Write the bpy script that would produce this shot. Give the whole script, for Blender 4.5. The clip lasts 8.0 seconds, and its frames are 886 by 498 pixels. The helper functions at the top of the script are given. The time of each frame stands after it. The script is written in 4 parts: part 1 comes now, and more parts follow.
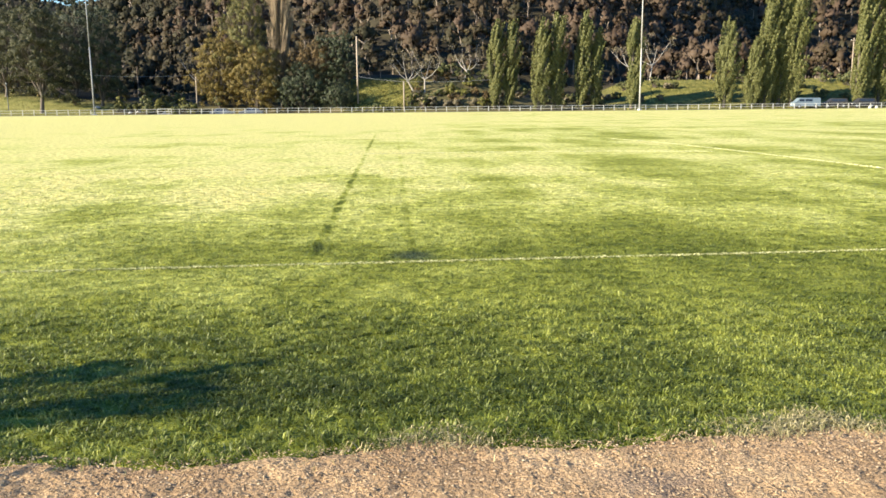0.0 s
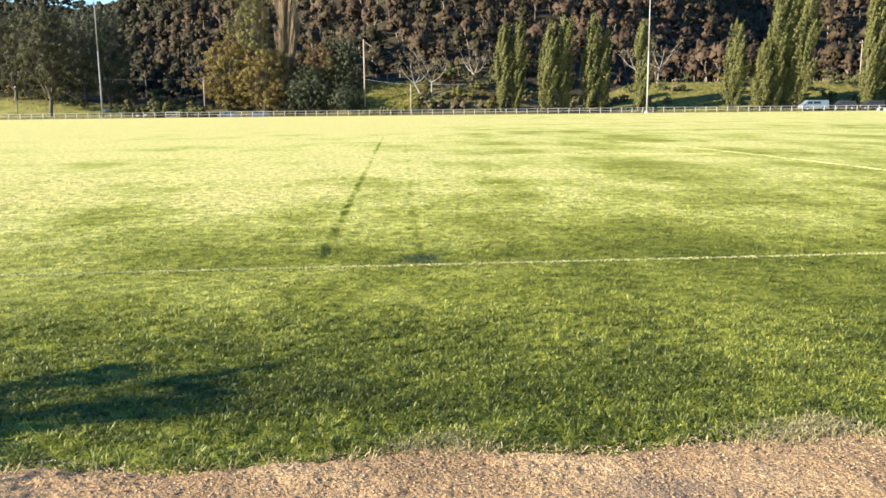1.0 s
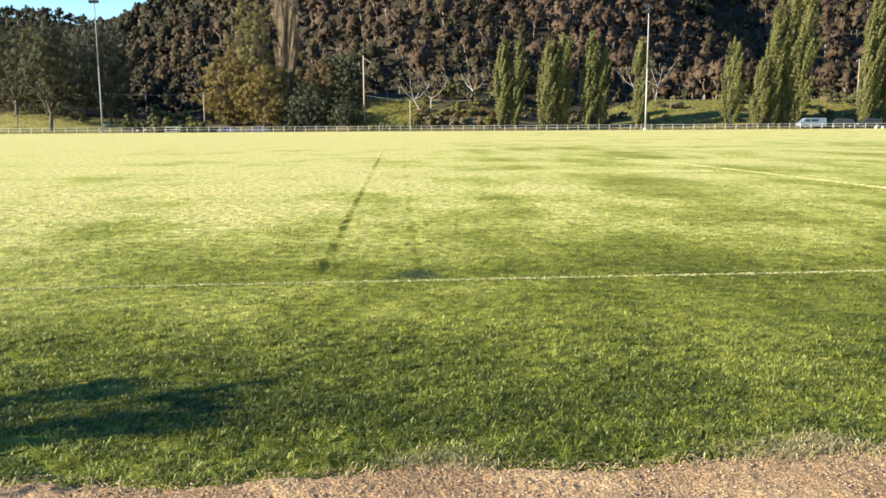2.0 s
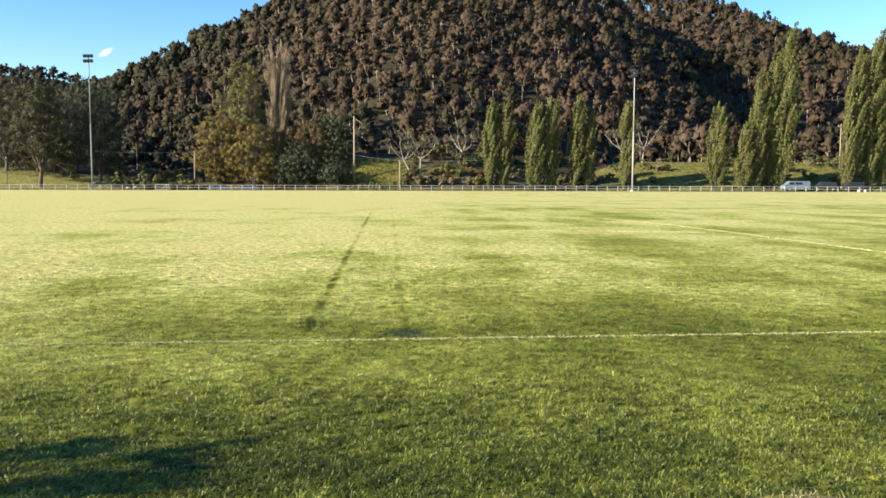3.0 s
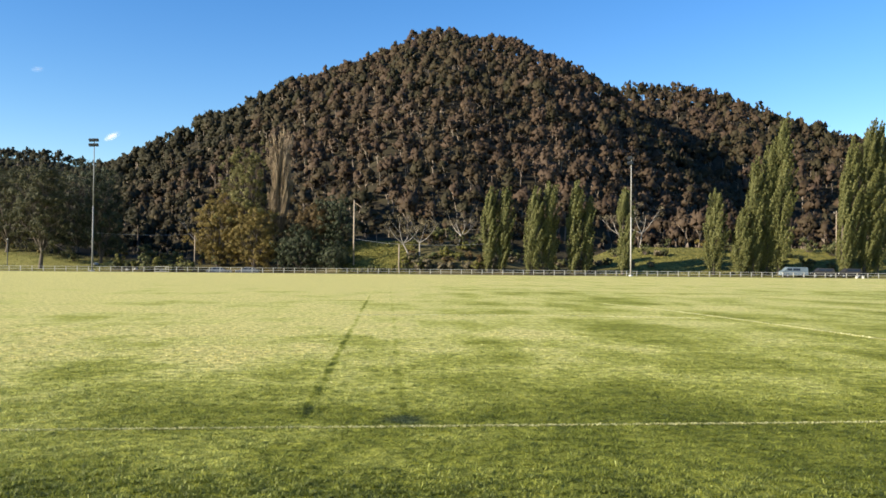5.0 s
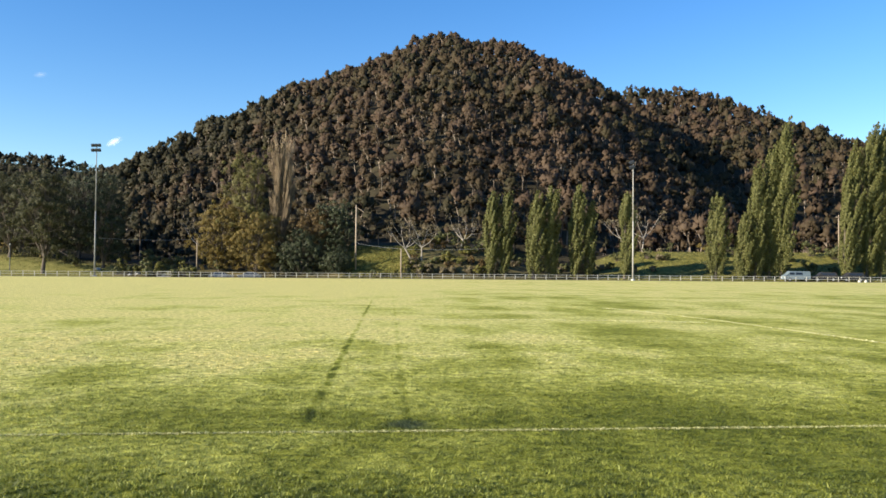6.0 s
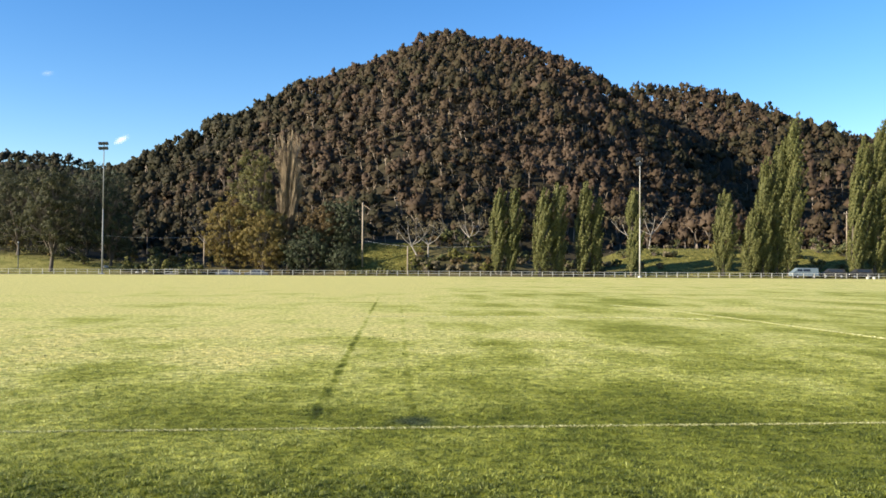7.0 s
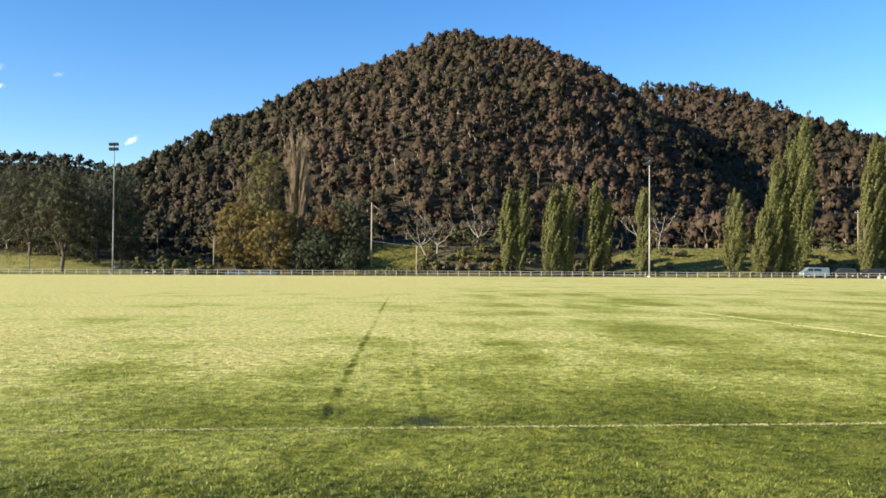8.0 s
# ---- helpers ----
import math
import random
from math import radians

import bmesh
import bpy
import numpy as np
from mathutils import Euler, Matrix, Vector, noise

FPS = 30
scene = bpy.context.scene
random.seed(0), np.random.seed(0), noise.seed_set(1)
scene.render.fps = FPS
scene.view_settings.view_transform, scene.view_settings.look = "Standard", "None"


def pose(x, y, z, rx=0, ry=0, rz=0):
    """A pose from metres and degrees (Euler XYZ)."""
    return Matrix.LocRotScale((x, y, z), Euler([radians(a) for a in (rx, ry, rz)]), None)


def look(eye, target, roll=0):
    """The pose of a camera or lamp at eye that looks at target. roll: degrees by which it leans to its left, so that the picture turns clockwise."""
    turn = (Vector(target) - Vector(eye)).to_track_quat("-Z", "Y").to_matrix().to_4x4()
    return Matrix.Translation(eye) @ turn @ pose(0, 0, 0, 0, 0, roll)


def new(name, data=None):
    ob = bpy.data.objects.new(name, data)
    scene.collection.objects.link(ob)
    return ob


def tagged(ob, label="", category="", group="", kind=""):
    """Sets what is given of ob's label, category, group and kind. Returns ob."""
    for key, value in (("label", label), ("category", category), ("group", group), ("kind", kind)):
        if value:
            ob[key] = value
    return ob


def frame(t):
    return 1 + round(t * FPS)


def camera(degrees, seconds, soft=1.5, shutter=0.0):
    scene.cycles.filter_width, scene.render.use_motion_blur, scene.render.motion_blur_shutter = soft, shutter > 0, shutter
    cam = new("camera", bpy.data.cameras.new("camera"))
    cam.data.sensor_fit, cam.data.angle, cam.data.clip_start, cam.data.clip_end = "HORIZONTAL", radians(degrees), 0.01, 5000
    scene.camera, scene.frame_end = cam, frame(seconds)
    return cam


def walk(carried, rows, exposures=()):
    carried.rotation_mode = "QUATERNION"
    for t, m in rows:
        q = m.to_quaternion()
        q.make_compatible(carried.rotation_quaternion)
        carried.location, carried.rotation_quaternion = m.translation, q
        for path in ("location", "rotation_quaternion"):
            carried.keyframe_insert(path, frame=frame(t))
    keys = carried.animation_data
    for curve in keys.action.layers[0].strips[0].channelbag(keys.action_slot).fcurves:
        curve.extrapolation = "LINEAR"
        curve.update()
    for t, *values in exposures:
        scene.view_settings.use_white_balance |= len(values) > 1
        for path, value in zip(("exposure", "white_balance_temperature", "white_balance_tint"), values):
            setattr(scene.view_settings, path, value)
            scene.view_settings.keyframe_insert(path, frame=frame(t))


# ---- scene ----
# ================= camera =================
EYE_Z = 1.6
cam = camera(55.9, 8.0, soft=1.6)
# seconds, yaw, pitch, roll, and the small sway of the hand in x, y, z
PATH = [
    (0.0, 0.03, -9.93, 0.51, 0.008, -0.008, -0.005),
    (0.5, 0.24, -9.88, 0.65, 0.004, 0.000, -0.003),
    (1.0, 0.50, -9.74, 0.58, -0.002, 0.006, 0.000),
    (1.2, 0.55, -9.60, 0.54, -0.001, 0.005, 0.000),
    (2.3, 0.37, -7.74, 0.24, 0.004, -0.005, 0.000),
    (2.5, 0.28, -6.87, 0.20, 0.005, -0.007, 0.000),
    (3.0, -0.29, -4.60, -0.17, 0.011, -0.008, -0.007),
    (3.5, -0.79, -2.48, -0.58, 0.015, -0.008, -0.005),
    (4.0, -0.77, -0.77, -0.64, 0.012, -0.006, -0.003),
    (4.5, -0.55, 0.45, -0.58, 0.003, 0.000, 0.008),
    (4.7, -0.45, 0.78, -0.56, 0.001, 0.000, 0.008),
    (5.8, -0.27, 1.48, -0.47, -0.007, 0.002, 0.007),
    (6.0, -0.23, 1.45, -0.45, -0.008, 0.002, 0.006),
    (6.5, -0.03, 1.38, -0.37, -0.005, 0.006, 0.000),
    (7.0, 0.22, 1.26, -0.36, -0.008, 0.009, 0.000),
    (7.5, 0.57, 1.26, -0.33, -0.017, 0.008, 0.000),
    (8.0, 0.84, 1.25, -0.30, -0.018, 0.007, 0.002),
]
walk(cam, [(t, pose(dx, dy, EYE_Z + dz, 90 + pitch, roll, yaw)) for t, yaw, pitch, roll, dx, dy, dz in PATH],
     exposures=[(0, 1.75), (1.2, 1.73), (2.5, 1.48), (3.5, 1.32), (4.5, 1.10), (6.0, 1.16), (8.0, 1.22)])

# ================= light =================
SUN_AZ = math.atan2(-0.92, -0.40)      # clockwise from +y
SUN_EL = radians(20.5)
to_sun = Vector((math.sin(SUN_AZ) * math.cos(SUN_EL), math.cos(SUN_AZ) * math.cos(SUN_EL), math.sin(SUN_EL)))
world = bpy.data.worlds.new("sky")
scene.world = world
world.use_nodes = True
wn = world.node_tree.nodes
sky = wn.new("ShaderNodeTexSky")
sky.sky_type = "NISHITA"
sky.sun_disc = False
sky.sun_elevation, sky.sun_rotation = SUN_EL, SUN_AZ
sky.air_density, sky.dust_density, sky.ozone_density = 1.0, 0.15, 2.5
wn["Background"].inputs["Strength"].default_value = 0.099
rich = wn.new("ShaderNodeHueSaturation")          # the clear mountain air is a deeper blue than the model's
rich.inputs["Saturation"].default_value = 1.34
rich.inputs["Hue"].default_value = 0.510
world.node_tree.links.new(sky.outputs[0], rich.inputs["Color"])
world.node_tree.links.new(rich.outputs[0], wn["Background"].inputs["Color"])
sun_data = bpy.data.lights.new("sun", "SUN")
sun_data.energy, sun_data.angle, sun_data.color = 5.0, radians(0.55), (1.0, 0.91, 0.76)
sun = new("sun", sun_data)
sun.matrix_world = look(to_sun * 100, (0, 0, 0))

# ================= small tools =================
RNG = np.random.default_rng(7)


def value_noise(x, y, seed=0):
    """Smooth noise between 0 and 1 on a unit grid."""
    x, y = np.asarray(x, float), np.asarray(y, float)
    table = np.random.default_rng(seed).random((256, 256))
    i, j = np.floor(x).astype(int), np.floor(y).astype(int)
    u, v = x - i, y - j
    u, v = u * u * (3 - 2 * u), v * v * (3 - 2 * v)
    a, b = table[i % 256, j % 256], table[(i + 1) % 256, j % 256]
    c, d = table[i % 256, (j + 1) % 256], table[(i + 1) % 256, (j + 1) % 256]
    return (a * (1 - u) + b * u) * (1 - v) + (c * (1 - u) + d * u) * v


def fractal(x, y, seed=0, octaves=4):
    total, amp, norm = 0.0, 1.0, 0.0
    for k in range(octaves):
        total = total + amp * value_noise(x * 2 ** k, y * 2 ** k, seed + k)
        norm += amp
        amp *= 0.5
    return total / norm


def raw_mesh(name, verts, faces, mats, slots=None, tint=None, smooth=False, normals=None):
    """A mesh from arrays; faces all have the same number of corners."""
    verts, faces = np.asarray(verts, np.float32).reshape(-1, 3), np.asarray(faces, np.int32)
    me = bpy.data.meshes.new(name)
    n, k = faces.shape
    me.vertices.add(len(verts))
    me.vertices.foreach_set("co", verts.ravel())
    me.loops.add(n * k)
    me.loops.foreach_set("vertex_index", faces.ravel())
    me.polygons.add(n)
    me.polygons.foreach_set("loop_start", np.arange(0, n * k, k, dtype=np.int32))
    for m in mats:
        me.materials.append(m)
    if slots is not None:
        me.polygons.foreach_set("material_index", np.asarray(slots, np.int32))
    if tint is not None:
        layer = me.attributes.new("tint", "FLOAT", "FACE")
        layer.data.foreach_set("value", np.asarray(tint, np.float32))
    me.update(calc_edges=True)
    me.polygons.foreach_set("use_smooth", np.full(n, smooth))
    if normals is not None:
        me.normals_split_custom_set_from_vertices(normals.tolist())
    return me


def mesh_of(name, bm, mat, smooth=False):
    me = bpy.data.meshes.new(name)
    bm.to_mesh(me)
    bm.free()
    me.materials.append(mat)
    for p in me.polygons:
        p.use_smooth = smooth
    return me


def part(name, bm, mat, parent, label="", smooth=False):
    ob = new(name, bm if isinstance(bm, bpy.types.Mesh) else mesh_of(name, bm, mat, smooth))
    ob.parent = parent
    return tagged(ob, label)


def empty(name, x, y, z, label, category, group=""):
    ob = new(name)
    ob.empty_display_size = 0.3
    ob.location = (x, y, z)
    return tagged(ob, label, category, group)


def box(bm, cx, cy, cz, sx, sy, sz, bevel=0.0, turn=None):
    m = Matrix.Translation((cx, cy, cz)) @ (turn or Matrix()) @ Matrix.Diagonal((sx, sy, sz, 1))
    made = bmesh.ops.create_cube(bm, size=1, matrix=m)
    if bevel:
        edges = list({e for v in made["verts"] for e in v.link_edges})
        bmesh.ops.bevel(bm, geom=edges, offset=bevel, segments=2, affect="EDGES")


def rod(bm, a, b, r0, r1, sides=8):
    a, b = Vector(a), Vector(b)
    turn = (b - a).to_track_quat("Z", "Y").to_matrix().to_4x4()
    m = Matrix.Translation((a + b) / 2) @ turn
    bmesh.ops.create_cone(bm, cap_ends=True, segments=sides, radius1=r0, radius2=r1, depth=(b - a).length, matrix=m)


# ================= materials =================
def material(name, rough=0.8, metal=0.0, spec=0.3):
    m = bpy.data.materials.new(name)
    m.use_nodes = True
    b = m.node_tree.nodes["Principled BSDF"]
    b.inputs["Roughness"].default_value = rough
    b.inputs["Metallic"].default_value = metal
    b.inputs["Specular IOR Level"].default_value = spec
    return m, m.node_tree.nodes, m.node_tree.links, b


def ramp(nodes, links, source, stops):
    r = nodes.new("ShaderNodeValToRGB")
    while len(r.color_ramp.elements) < len(stops):
        r.color_ramp.elements.new(0.5)
    for e, (p, c) in zip(r.color_ramp.elements, stops):
        e.position, e.color = p, (*c, 1)
    links.new(source, r.inputs["Fac"])
    return r.outputs["Color"]


def noise_of(nodes, links, scale, detail=4, rough=0.55, stretch=None, coords="position"):
    if coords == "position":
        src = nodes.new("ShaderNodeNewGeometry").outputs["Position"]
    else:
        src = nodes.new("ShaderNodeTexCoord").outputs["Object"]
    if stretch:
        mp = nodes.new("ShaderNodeMapping")
        mp.inputs["Scale"].default_value = stretch
        links.new(src, mp.inputs["Vector"])
        src = mp.outputs["Vector"]
    n = nodes.new("ShaderNodeTexNoise")
    n.inputs["Scale"].default_value = scale
    n.inputs["Detail"].default_value = detail
    n.inputs["Roughness"].default_value = rough
    links.new(src, n.inputs["Vector"])
    return n.outputs["Fac"]


def mix_col(nodes, links, fac, a, b, blend="MIX"):
    m = nodes.new("ShaderNodeMix")
    m.data_type, m.blend_type = "RGBA", blend
    for value, key in ((fac, 0), (a, 6), (b, 7)):
        if isinstance(value, bpy.types.NodeSocket):
            links.new(value, m.inputs[key])
        else:
            m.inputs[key].default_value = value if key == 0 else (*value, 1)
    return m.outputs[2]


def calc(nodes, links, op, a, b=0.0, c=0.0, clamp=False):
    n = nodes.new("ShaderNodeMath")
    n.operation, n.use_clamp = op, clamp
    for i, v in enumerate((a, b, c)):
        if isinstance(v, bpy.types.NodeSocket):
            links.new(v, n.inputs[i])
        else:
            n.inputs[i].default_value = v
    return n.outputs[0]


def bump(nodes, links, bsdf, height, strength=0.4, distance=0.02):
    b = nodes.new("ShaderNodeBump")
    b.inputs["Strength"].default_value, b.inputs["Distance"].default_value = strength, distance
    links.new(height, b.inputs["Height"])
    links.new(b.outputs[0], bsdf.inputs["Normal"])


def smooth_step(nodes, links, value, lo, hi):
    r = nodes.new("ShaderNodeMapRange")
    r.interpolation_type = "SMOOTHSTEP"
    r.inputs["From Min"].default_value, r.inputs["From Max"].default_value = lo, hi
    links.new(value, r.inputs["Value"])
    return r.outputs[0]


def turf_colour(nodes, links):
    """Mown oval turf: soft green patches and dry straw drawn out along the mowing, with wheel marks and a worn wet spot."""
    pos = nodes.new("ShaderNodeNewGeometry").outputs["Position"]
    sep = nodes.new("ShaderNodeSeparateXYZ")
    links.new(pos, sep.inputs[0])
    x, y = sep.outputs[0], sep.outputs[1]
    along = nodes.new("ShaderNodeCombineXYZ")            # x runs across the mowing, y along it
    links.new(calc(nodes, links, "MULTIPLY_ADD", y, 0.058, x), along.inputs[0])
    links.new(y, along.inputs[1])

    def mown(scale, detail, rough, sx, sy, lo, hi):
        mp = nodes.new("ShaderNodeMapping")
        mp.inputs["Scale"].default_value = (sx, sy, 1)
        links.new(along.outputs[0], mp.inputs["Vector"])
        t = nodes.new("ShaderNodeTexNoise")
        t.inputs["Scale"].default_value, t.inputs["Detail"].default_value, t.inputs["Roughness"].default_value = scale, detail, rough
        links.new(mp.outputs[0], t.inputs["Vector"])
        return smooth_step(nodes, links, t.outputs["Fac"], lo, hi)

    broad = mown(0.075, 4, 0.55, 1.0, 0.9, 0.36, 0.64)
    smudge = mown(0.40, 3, 0.55, 1.0, 0.42, 0.36, 0.62)
    stripes = mown(0.65, 3, 0.55, 1.0, 0.06, 0.34, 0.66)
    swaths = mown(0.16, 5, 0.65, 0.30, 1.5, 0.34, 0.66)
    patches = noise_of(nodes, links, 1.1, 5, 0.65, (1.0, 0.9, 1))
    blotch = smooth_step(nodes, links, patches, 0.30, 0.70)
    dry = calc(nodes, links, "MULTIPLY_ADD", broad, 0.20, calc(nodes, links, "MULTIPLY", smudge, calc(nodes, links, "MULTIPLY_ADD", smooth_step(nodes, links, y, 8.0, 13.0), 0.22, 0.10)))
    dry = calc(nodes, links, "MULTIPLY_ADD", stripes, 0.08, dry)
    dry = calc(nodes, links, "MULTIPLY_ADD", swaths, 0.22, dry)
    dry = calc(nodes, links, "MULTIPLY_ADD", blotch, 0.20, dry)
    far = smooth_step(nodes, links, y, 4.8, 24.0)      # straw tone rises with distance, and below also towards the west
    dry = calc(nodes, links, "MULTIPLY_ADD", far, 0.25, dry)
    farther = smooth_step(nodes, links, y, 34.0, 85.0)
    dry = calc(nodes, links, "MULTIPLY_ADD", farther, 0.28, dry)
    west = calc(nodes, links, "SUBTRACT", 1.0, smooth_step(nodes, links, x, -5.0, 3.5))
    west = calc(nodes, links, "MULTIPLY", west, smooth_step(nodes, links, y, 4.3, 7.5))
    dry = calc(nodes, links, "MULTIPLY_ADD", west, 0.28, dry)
    dry = calc(nodes, links, "SUBTRACT", dry, 0.085)
    # two wheel marks running away over the field
    for x0, slope, half, y1, depth in ((-1.38, -0.061, 0.036, 44.0, 0.46), (-0.33, -0.059, 0.030, 70.0, 0.17)):
        centre = calc(nodes, links, "MULTIPLY_ADD", calc(nodes, links, "SUBTRACT", y, 8.5), slope, x0)
        wob = calc(nodes, links, "MULTIPLY", calc(nodes, links, "SUBTRACT", noise_of(nodes, links, 1.6, 3), 0.5), 0.20)
        off = calc(nodes, links, "ABSOLUTE", calc(nodes, links, "ADD", calc(nodes, links, "SUBTRACT", x, centre), wob))
        on = calc(nodes, links, "SUBTRACT", 1.0, smooth_step(nodes, links, off, half * 0.5, half * 2.4))
        on = calc(nodes, links, "MULTIPLY", on, calc(nodes, links, "LESS_THAN", y, y1))
        on = calc(nodes, links, "MULTIPLY", on, smooth_step(nodes, links, y, 8.3, 9.0))
        on = calc(nodes, links, "MULTIPLY", on, smooth_step(nodes, links, noise_of(nodes, links, 2.4, 2), 0.30, 0.56))
        dry = calc(nodes, links, "SUBTRACT", dry, calc(nodes, links, "MULTIPLY", on, depth))
    # the mower's turn at the end of the wheel mark
    turn_off = calc(nodes, links, "ABSOLUTE", calc(nodes, links, "SUBTRACT", y, 37.6))
    turn_on = calc(nodes, links, "SUBTRACT", 1.0, smooth_step(nodes, links, turn_off, 0.15, 0.55))
    turn_on = calc(nodes, links, "MULTIPLY", turn_on, calc(nodes, links, "SUBTRACT", 1.0, smooth_step(nodes, links, calc(nodes, links, "ABSOLUTE", calc(nodes, links, "ADD", x, 2.6)), 1.2, 3.2)))
    dry = calc(nodes, links, "SUBTRACT", dry, calc(nodes, links, "MULTIPLY", turn_on, 0.26))
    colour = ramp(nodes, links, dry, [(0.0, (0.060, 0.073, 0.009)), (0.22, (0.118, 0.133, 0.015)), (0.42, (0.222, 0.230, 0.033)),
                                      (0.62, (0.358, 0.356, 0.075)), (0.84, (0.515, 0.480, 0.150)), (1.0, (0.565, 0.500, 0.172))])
    # clumps of darker and paler growth
    clump = noise_of(nodes, links, 6.0, 4, 0.72, (1.0, 0.8, 1))
    colour = mix_col(nodes, links, 1.0, colour, ramp(nodes, links, clump, [(0.35, (0.56, 0.60, 0.54)), (0.50, (0.98, 0.98, 0.98)), (0.65, (1.42, 1.38, 1.42))]), "MULTIPLY")
    # a worn, wet spot beside the line
    dx = calc(nodes, links, "MULTIPLY", calc(nodes, links, "ADD", x, 0.34), 0.95)
    dy = calc(nodes, links, "SUBTRACT", y, 8.72)
    rad = calc(nodes, links, "SQRT", calc(nodes, links, "ADD", calc(nodes, links, "MULTIPLY", dx, dx), calc(nodes, links, "MULTIPLY", dy, dy)))
    rad = calc(nodes, links, "ADD", rad, calc(nodes, links, "MULTIPLY", calc(nodes, links, "SUBTRACT", patches, 0.5), 0.5))
    spot = calc(nodes, links, "SUBTRACT", 1.0, smooth_step(nodes, links, rad, 0.02, 0.33))
    return mix_col(nodes, links, calc(nodes, links, "MULTIPLY", spot, 0.75), colour, (0.035, 0.050, 0.028))


def make_turf():
    m, n, l, b = material("turf", 0.95, spec=0.1)
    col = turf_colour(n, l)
    fine = noise_of(n, l, 38, 4, 0.7)
    tuft = noise_of(n, l, 7, 5, 0.7)
    col = mix_col(n, l, 1.0, col, ramp(n, l, tuft, [(0.36, (0.60, 0.64, 0.58)), (0.50, (0.98, 0.98, 0.98)), (0.64, (1.22, 1.18, 1.12))]), "MULTIPLY")
    # past the boundary the ground is rough dry grass, litter and bare earth
    pos = n.new("ShaderNodeNewGeometry").outputs["Position"]
    sep = n.new("ShaderNodeSeparateXYZ")
    l.new(pos, sep.inputs[0])
    rough_ground = ramp(n, l, noise_of(n, l, 0.22, 5, 0.6), [(0.3, (0.048, 0.044, 0.020)), (0.5, (0.095, 0.080, 0.034)), (0.66, (0.150, 0.120, 0.050)), (0.8, (0.12, 0.086, 0.05))])
    forest = ramp(n, l, noise_of(n, l, 0.3, 4), [(0.35, (0.026, 0.021, 0.013)), (0.7, (0.055, 0.046, 0.024))])
    paddock = calc(n, l, "SUBTRACT", 1.0, smooth_step(n, l, sep.outputs[0], -66.0, -58.0))
    rough_ground = mix_col(n, l, paddock, rough_ground, ramp(n, l, noise_of(n, l, 0.4, 4), [(0.35, (0.15, 0.15, 0.04)), (0.65, (0.28, 0.25, 0.08))]))
    outside = smooth_step(n, l, sep.outputs[1], 146.5, 148.0)
    col = mix_col(n, l, outside, col, rough_ground)
    bank = calc(n, l, "MULTIPLY", smooth_step(n, l, sep.outputs[0], -20.0, -17.0), calc(n, l, "SUBTRACT", 1.0, smooth_step(n, l, sep.outputs[0], -8.0, -3.0)))
    glade = calc(n, l, "MAXIMUM", bank, smooth_step(n, l, sep.outputs[0], 26.0, 38.0))
    meadow = ramp(n, l, noise_of(n, l, 0.7, 5, 0.65), [(0.32, (0.068, 0.070, 0.019)), (0.5, (0.135, 0.125, 0.030)), (0.68, (0.22, 0.19, 0.05))])
    col = mix_col(n, l, calc(n, l, "MULTIPLY", glade, outside), col, meadow)
    depth = calc(n, l, "SUBTRACT", sep.outputs[1], calc(n, l, "MULTIPLY", smooth_step(n, l, sep.outputs[0], 26.0, 38.0), 20.0))
    col = mix_col(n, l, smooth_step(n, l, depth, 164.5, 172.0), col, forest)
    l.new(col, b.inputs["Base Color"])
    bump(n, l, b, calc(n, l, "ADD", fine, calc(n, l, "MULTIPLY", tuft, 2.0)), 0.8, 0.03)
    return m


def let_through(nodes, links, bsdf, share):
    """Part of the light passes through a thin leaf."""
    thin = nodes.new("ShaderNodeBsdfTranslucent")
    links.new(bsdf.inputs["Base Color"].links[0].from_socket, thin.inputs["Color"])
    both = nodes.new("ShaderNodeMixShader")
    both.inputs[0].default_value = share
    links.new(bsdf.outputs[0], both.inputs[1])
    links.new(thin.outputs[0], both.inputs[2])
    links.new(both.outputs[0], nodes["Material Output"].inputs["Surface"])


def make_blades():
    m, n, l, b = material("grass_blade", 0.55, spec=0.35)
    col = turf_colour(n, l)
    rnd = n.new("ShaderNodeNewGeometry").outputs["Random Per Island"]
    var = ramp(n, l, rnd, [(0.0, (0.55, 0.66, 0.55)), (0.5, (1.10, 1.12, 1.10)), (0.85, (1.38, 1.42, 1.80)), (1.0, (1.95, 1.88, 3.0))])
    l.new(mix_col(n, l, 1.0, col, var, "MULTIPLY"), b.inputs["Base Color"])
    let_through(n, l, b, 0.38)
    return m


def make_leaf(name, stops, rough=0.6, thin=0.0):
    m, n, l, b = material(name, rough, spec=0.25)
    rnd = n.new("ShaderNodeNewGeometry").outputs["Random Per Island"]
    l.new(ramp(n, l, rnd, stops), b.inputs["Base Color"])
    if thin:
        let_through(n, l, b, thin)
    return m


def make_forest_leaf(name, stops):
    m, n, l, b = material(name, 0.65, spec=0.2)
    rnd = n.new("ShaderNodeNewGeometry").outputs["Random Per Island"]
    at = n.new("ShaderNodeAttribute")
    at.attribute_name = "tint"
    fac = calc(n, l, "ADD", calc(n, l, "MULTIPLY", at.outputs["Fac"], 0.88), calc(n, l, "MULTIPLY", rnd, 0.12))
    l.new(ramp(n, l, fac, stops), b.inputs["Base Color"])
    let_through(n, l, b, 0.38)
    return m


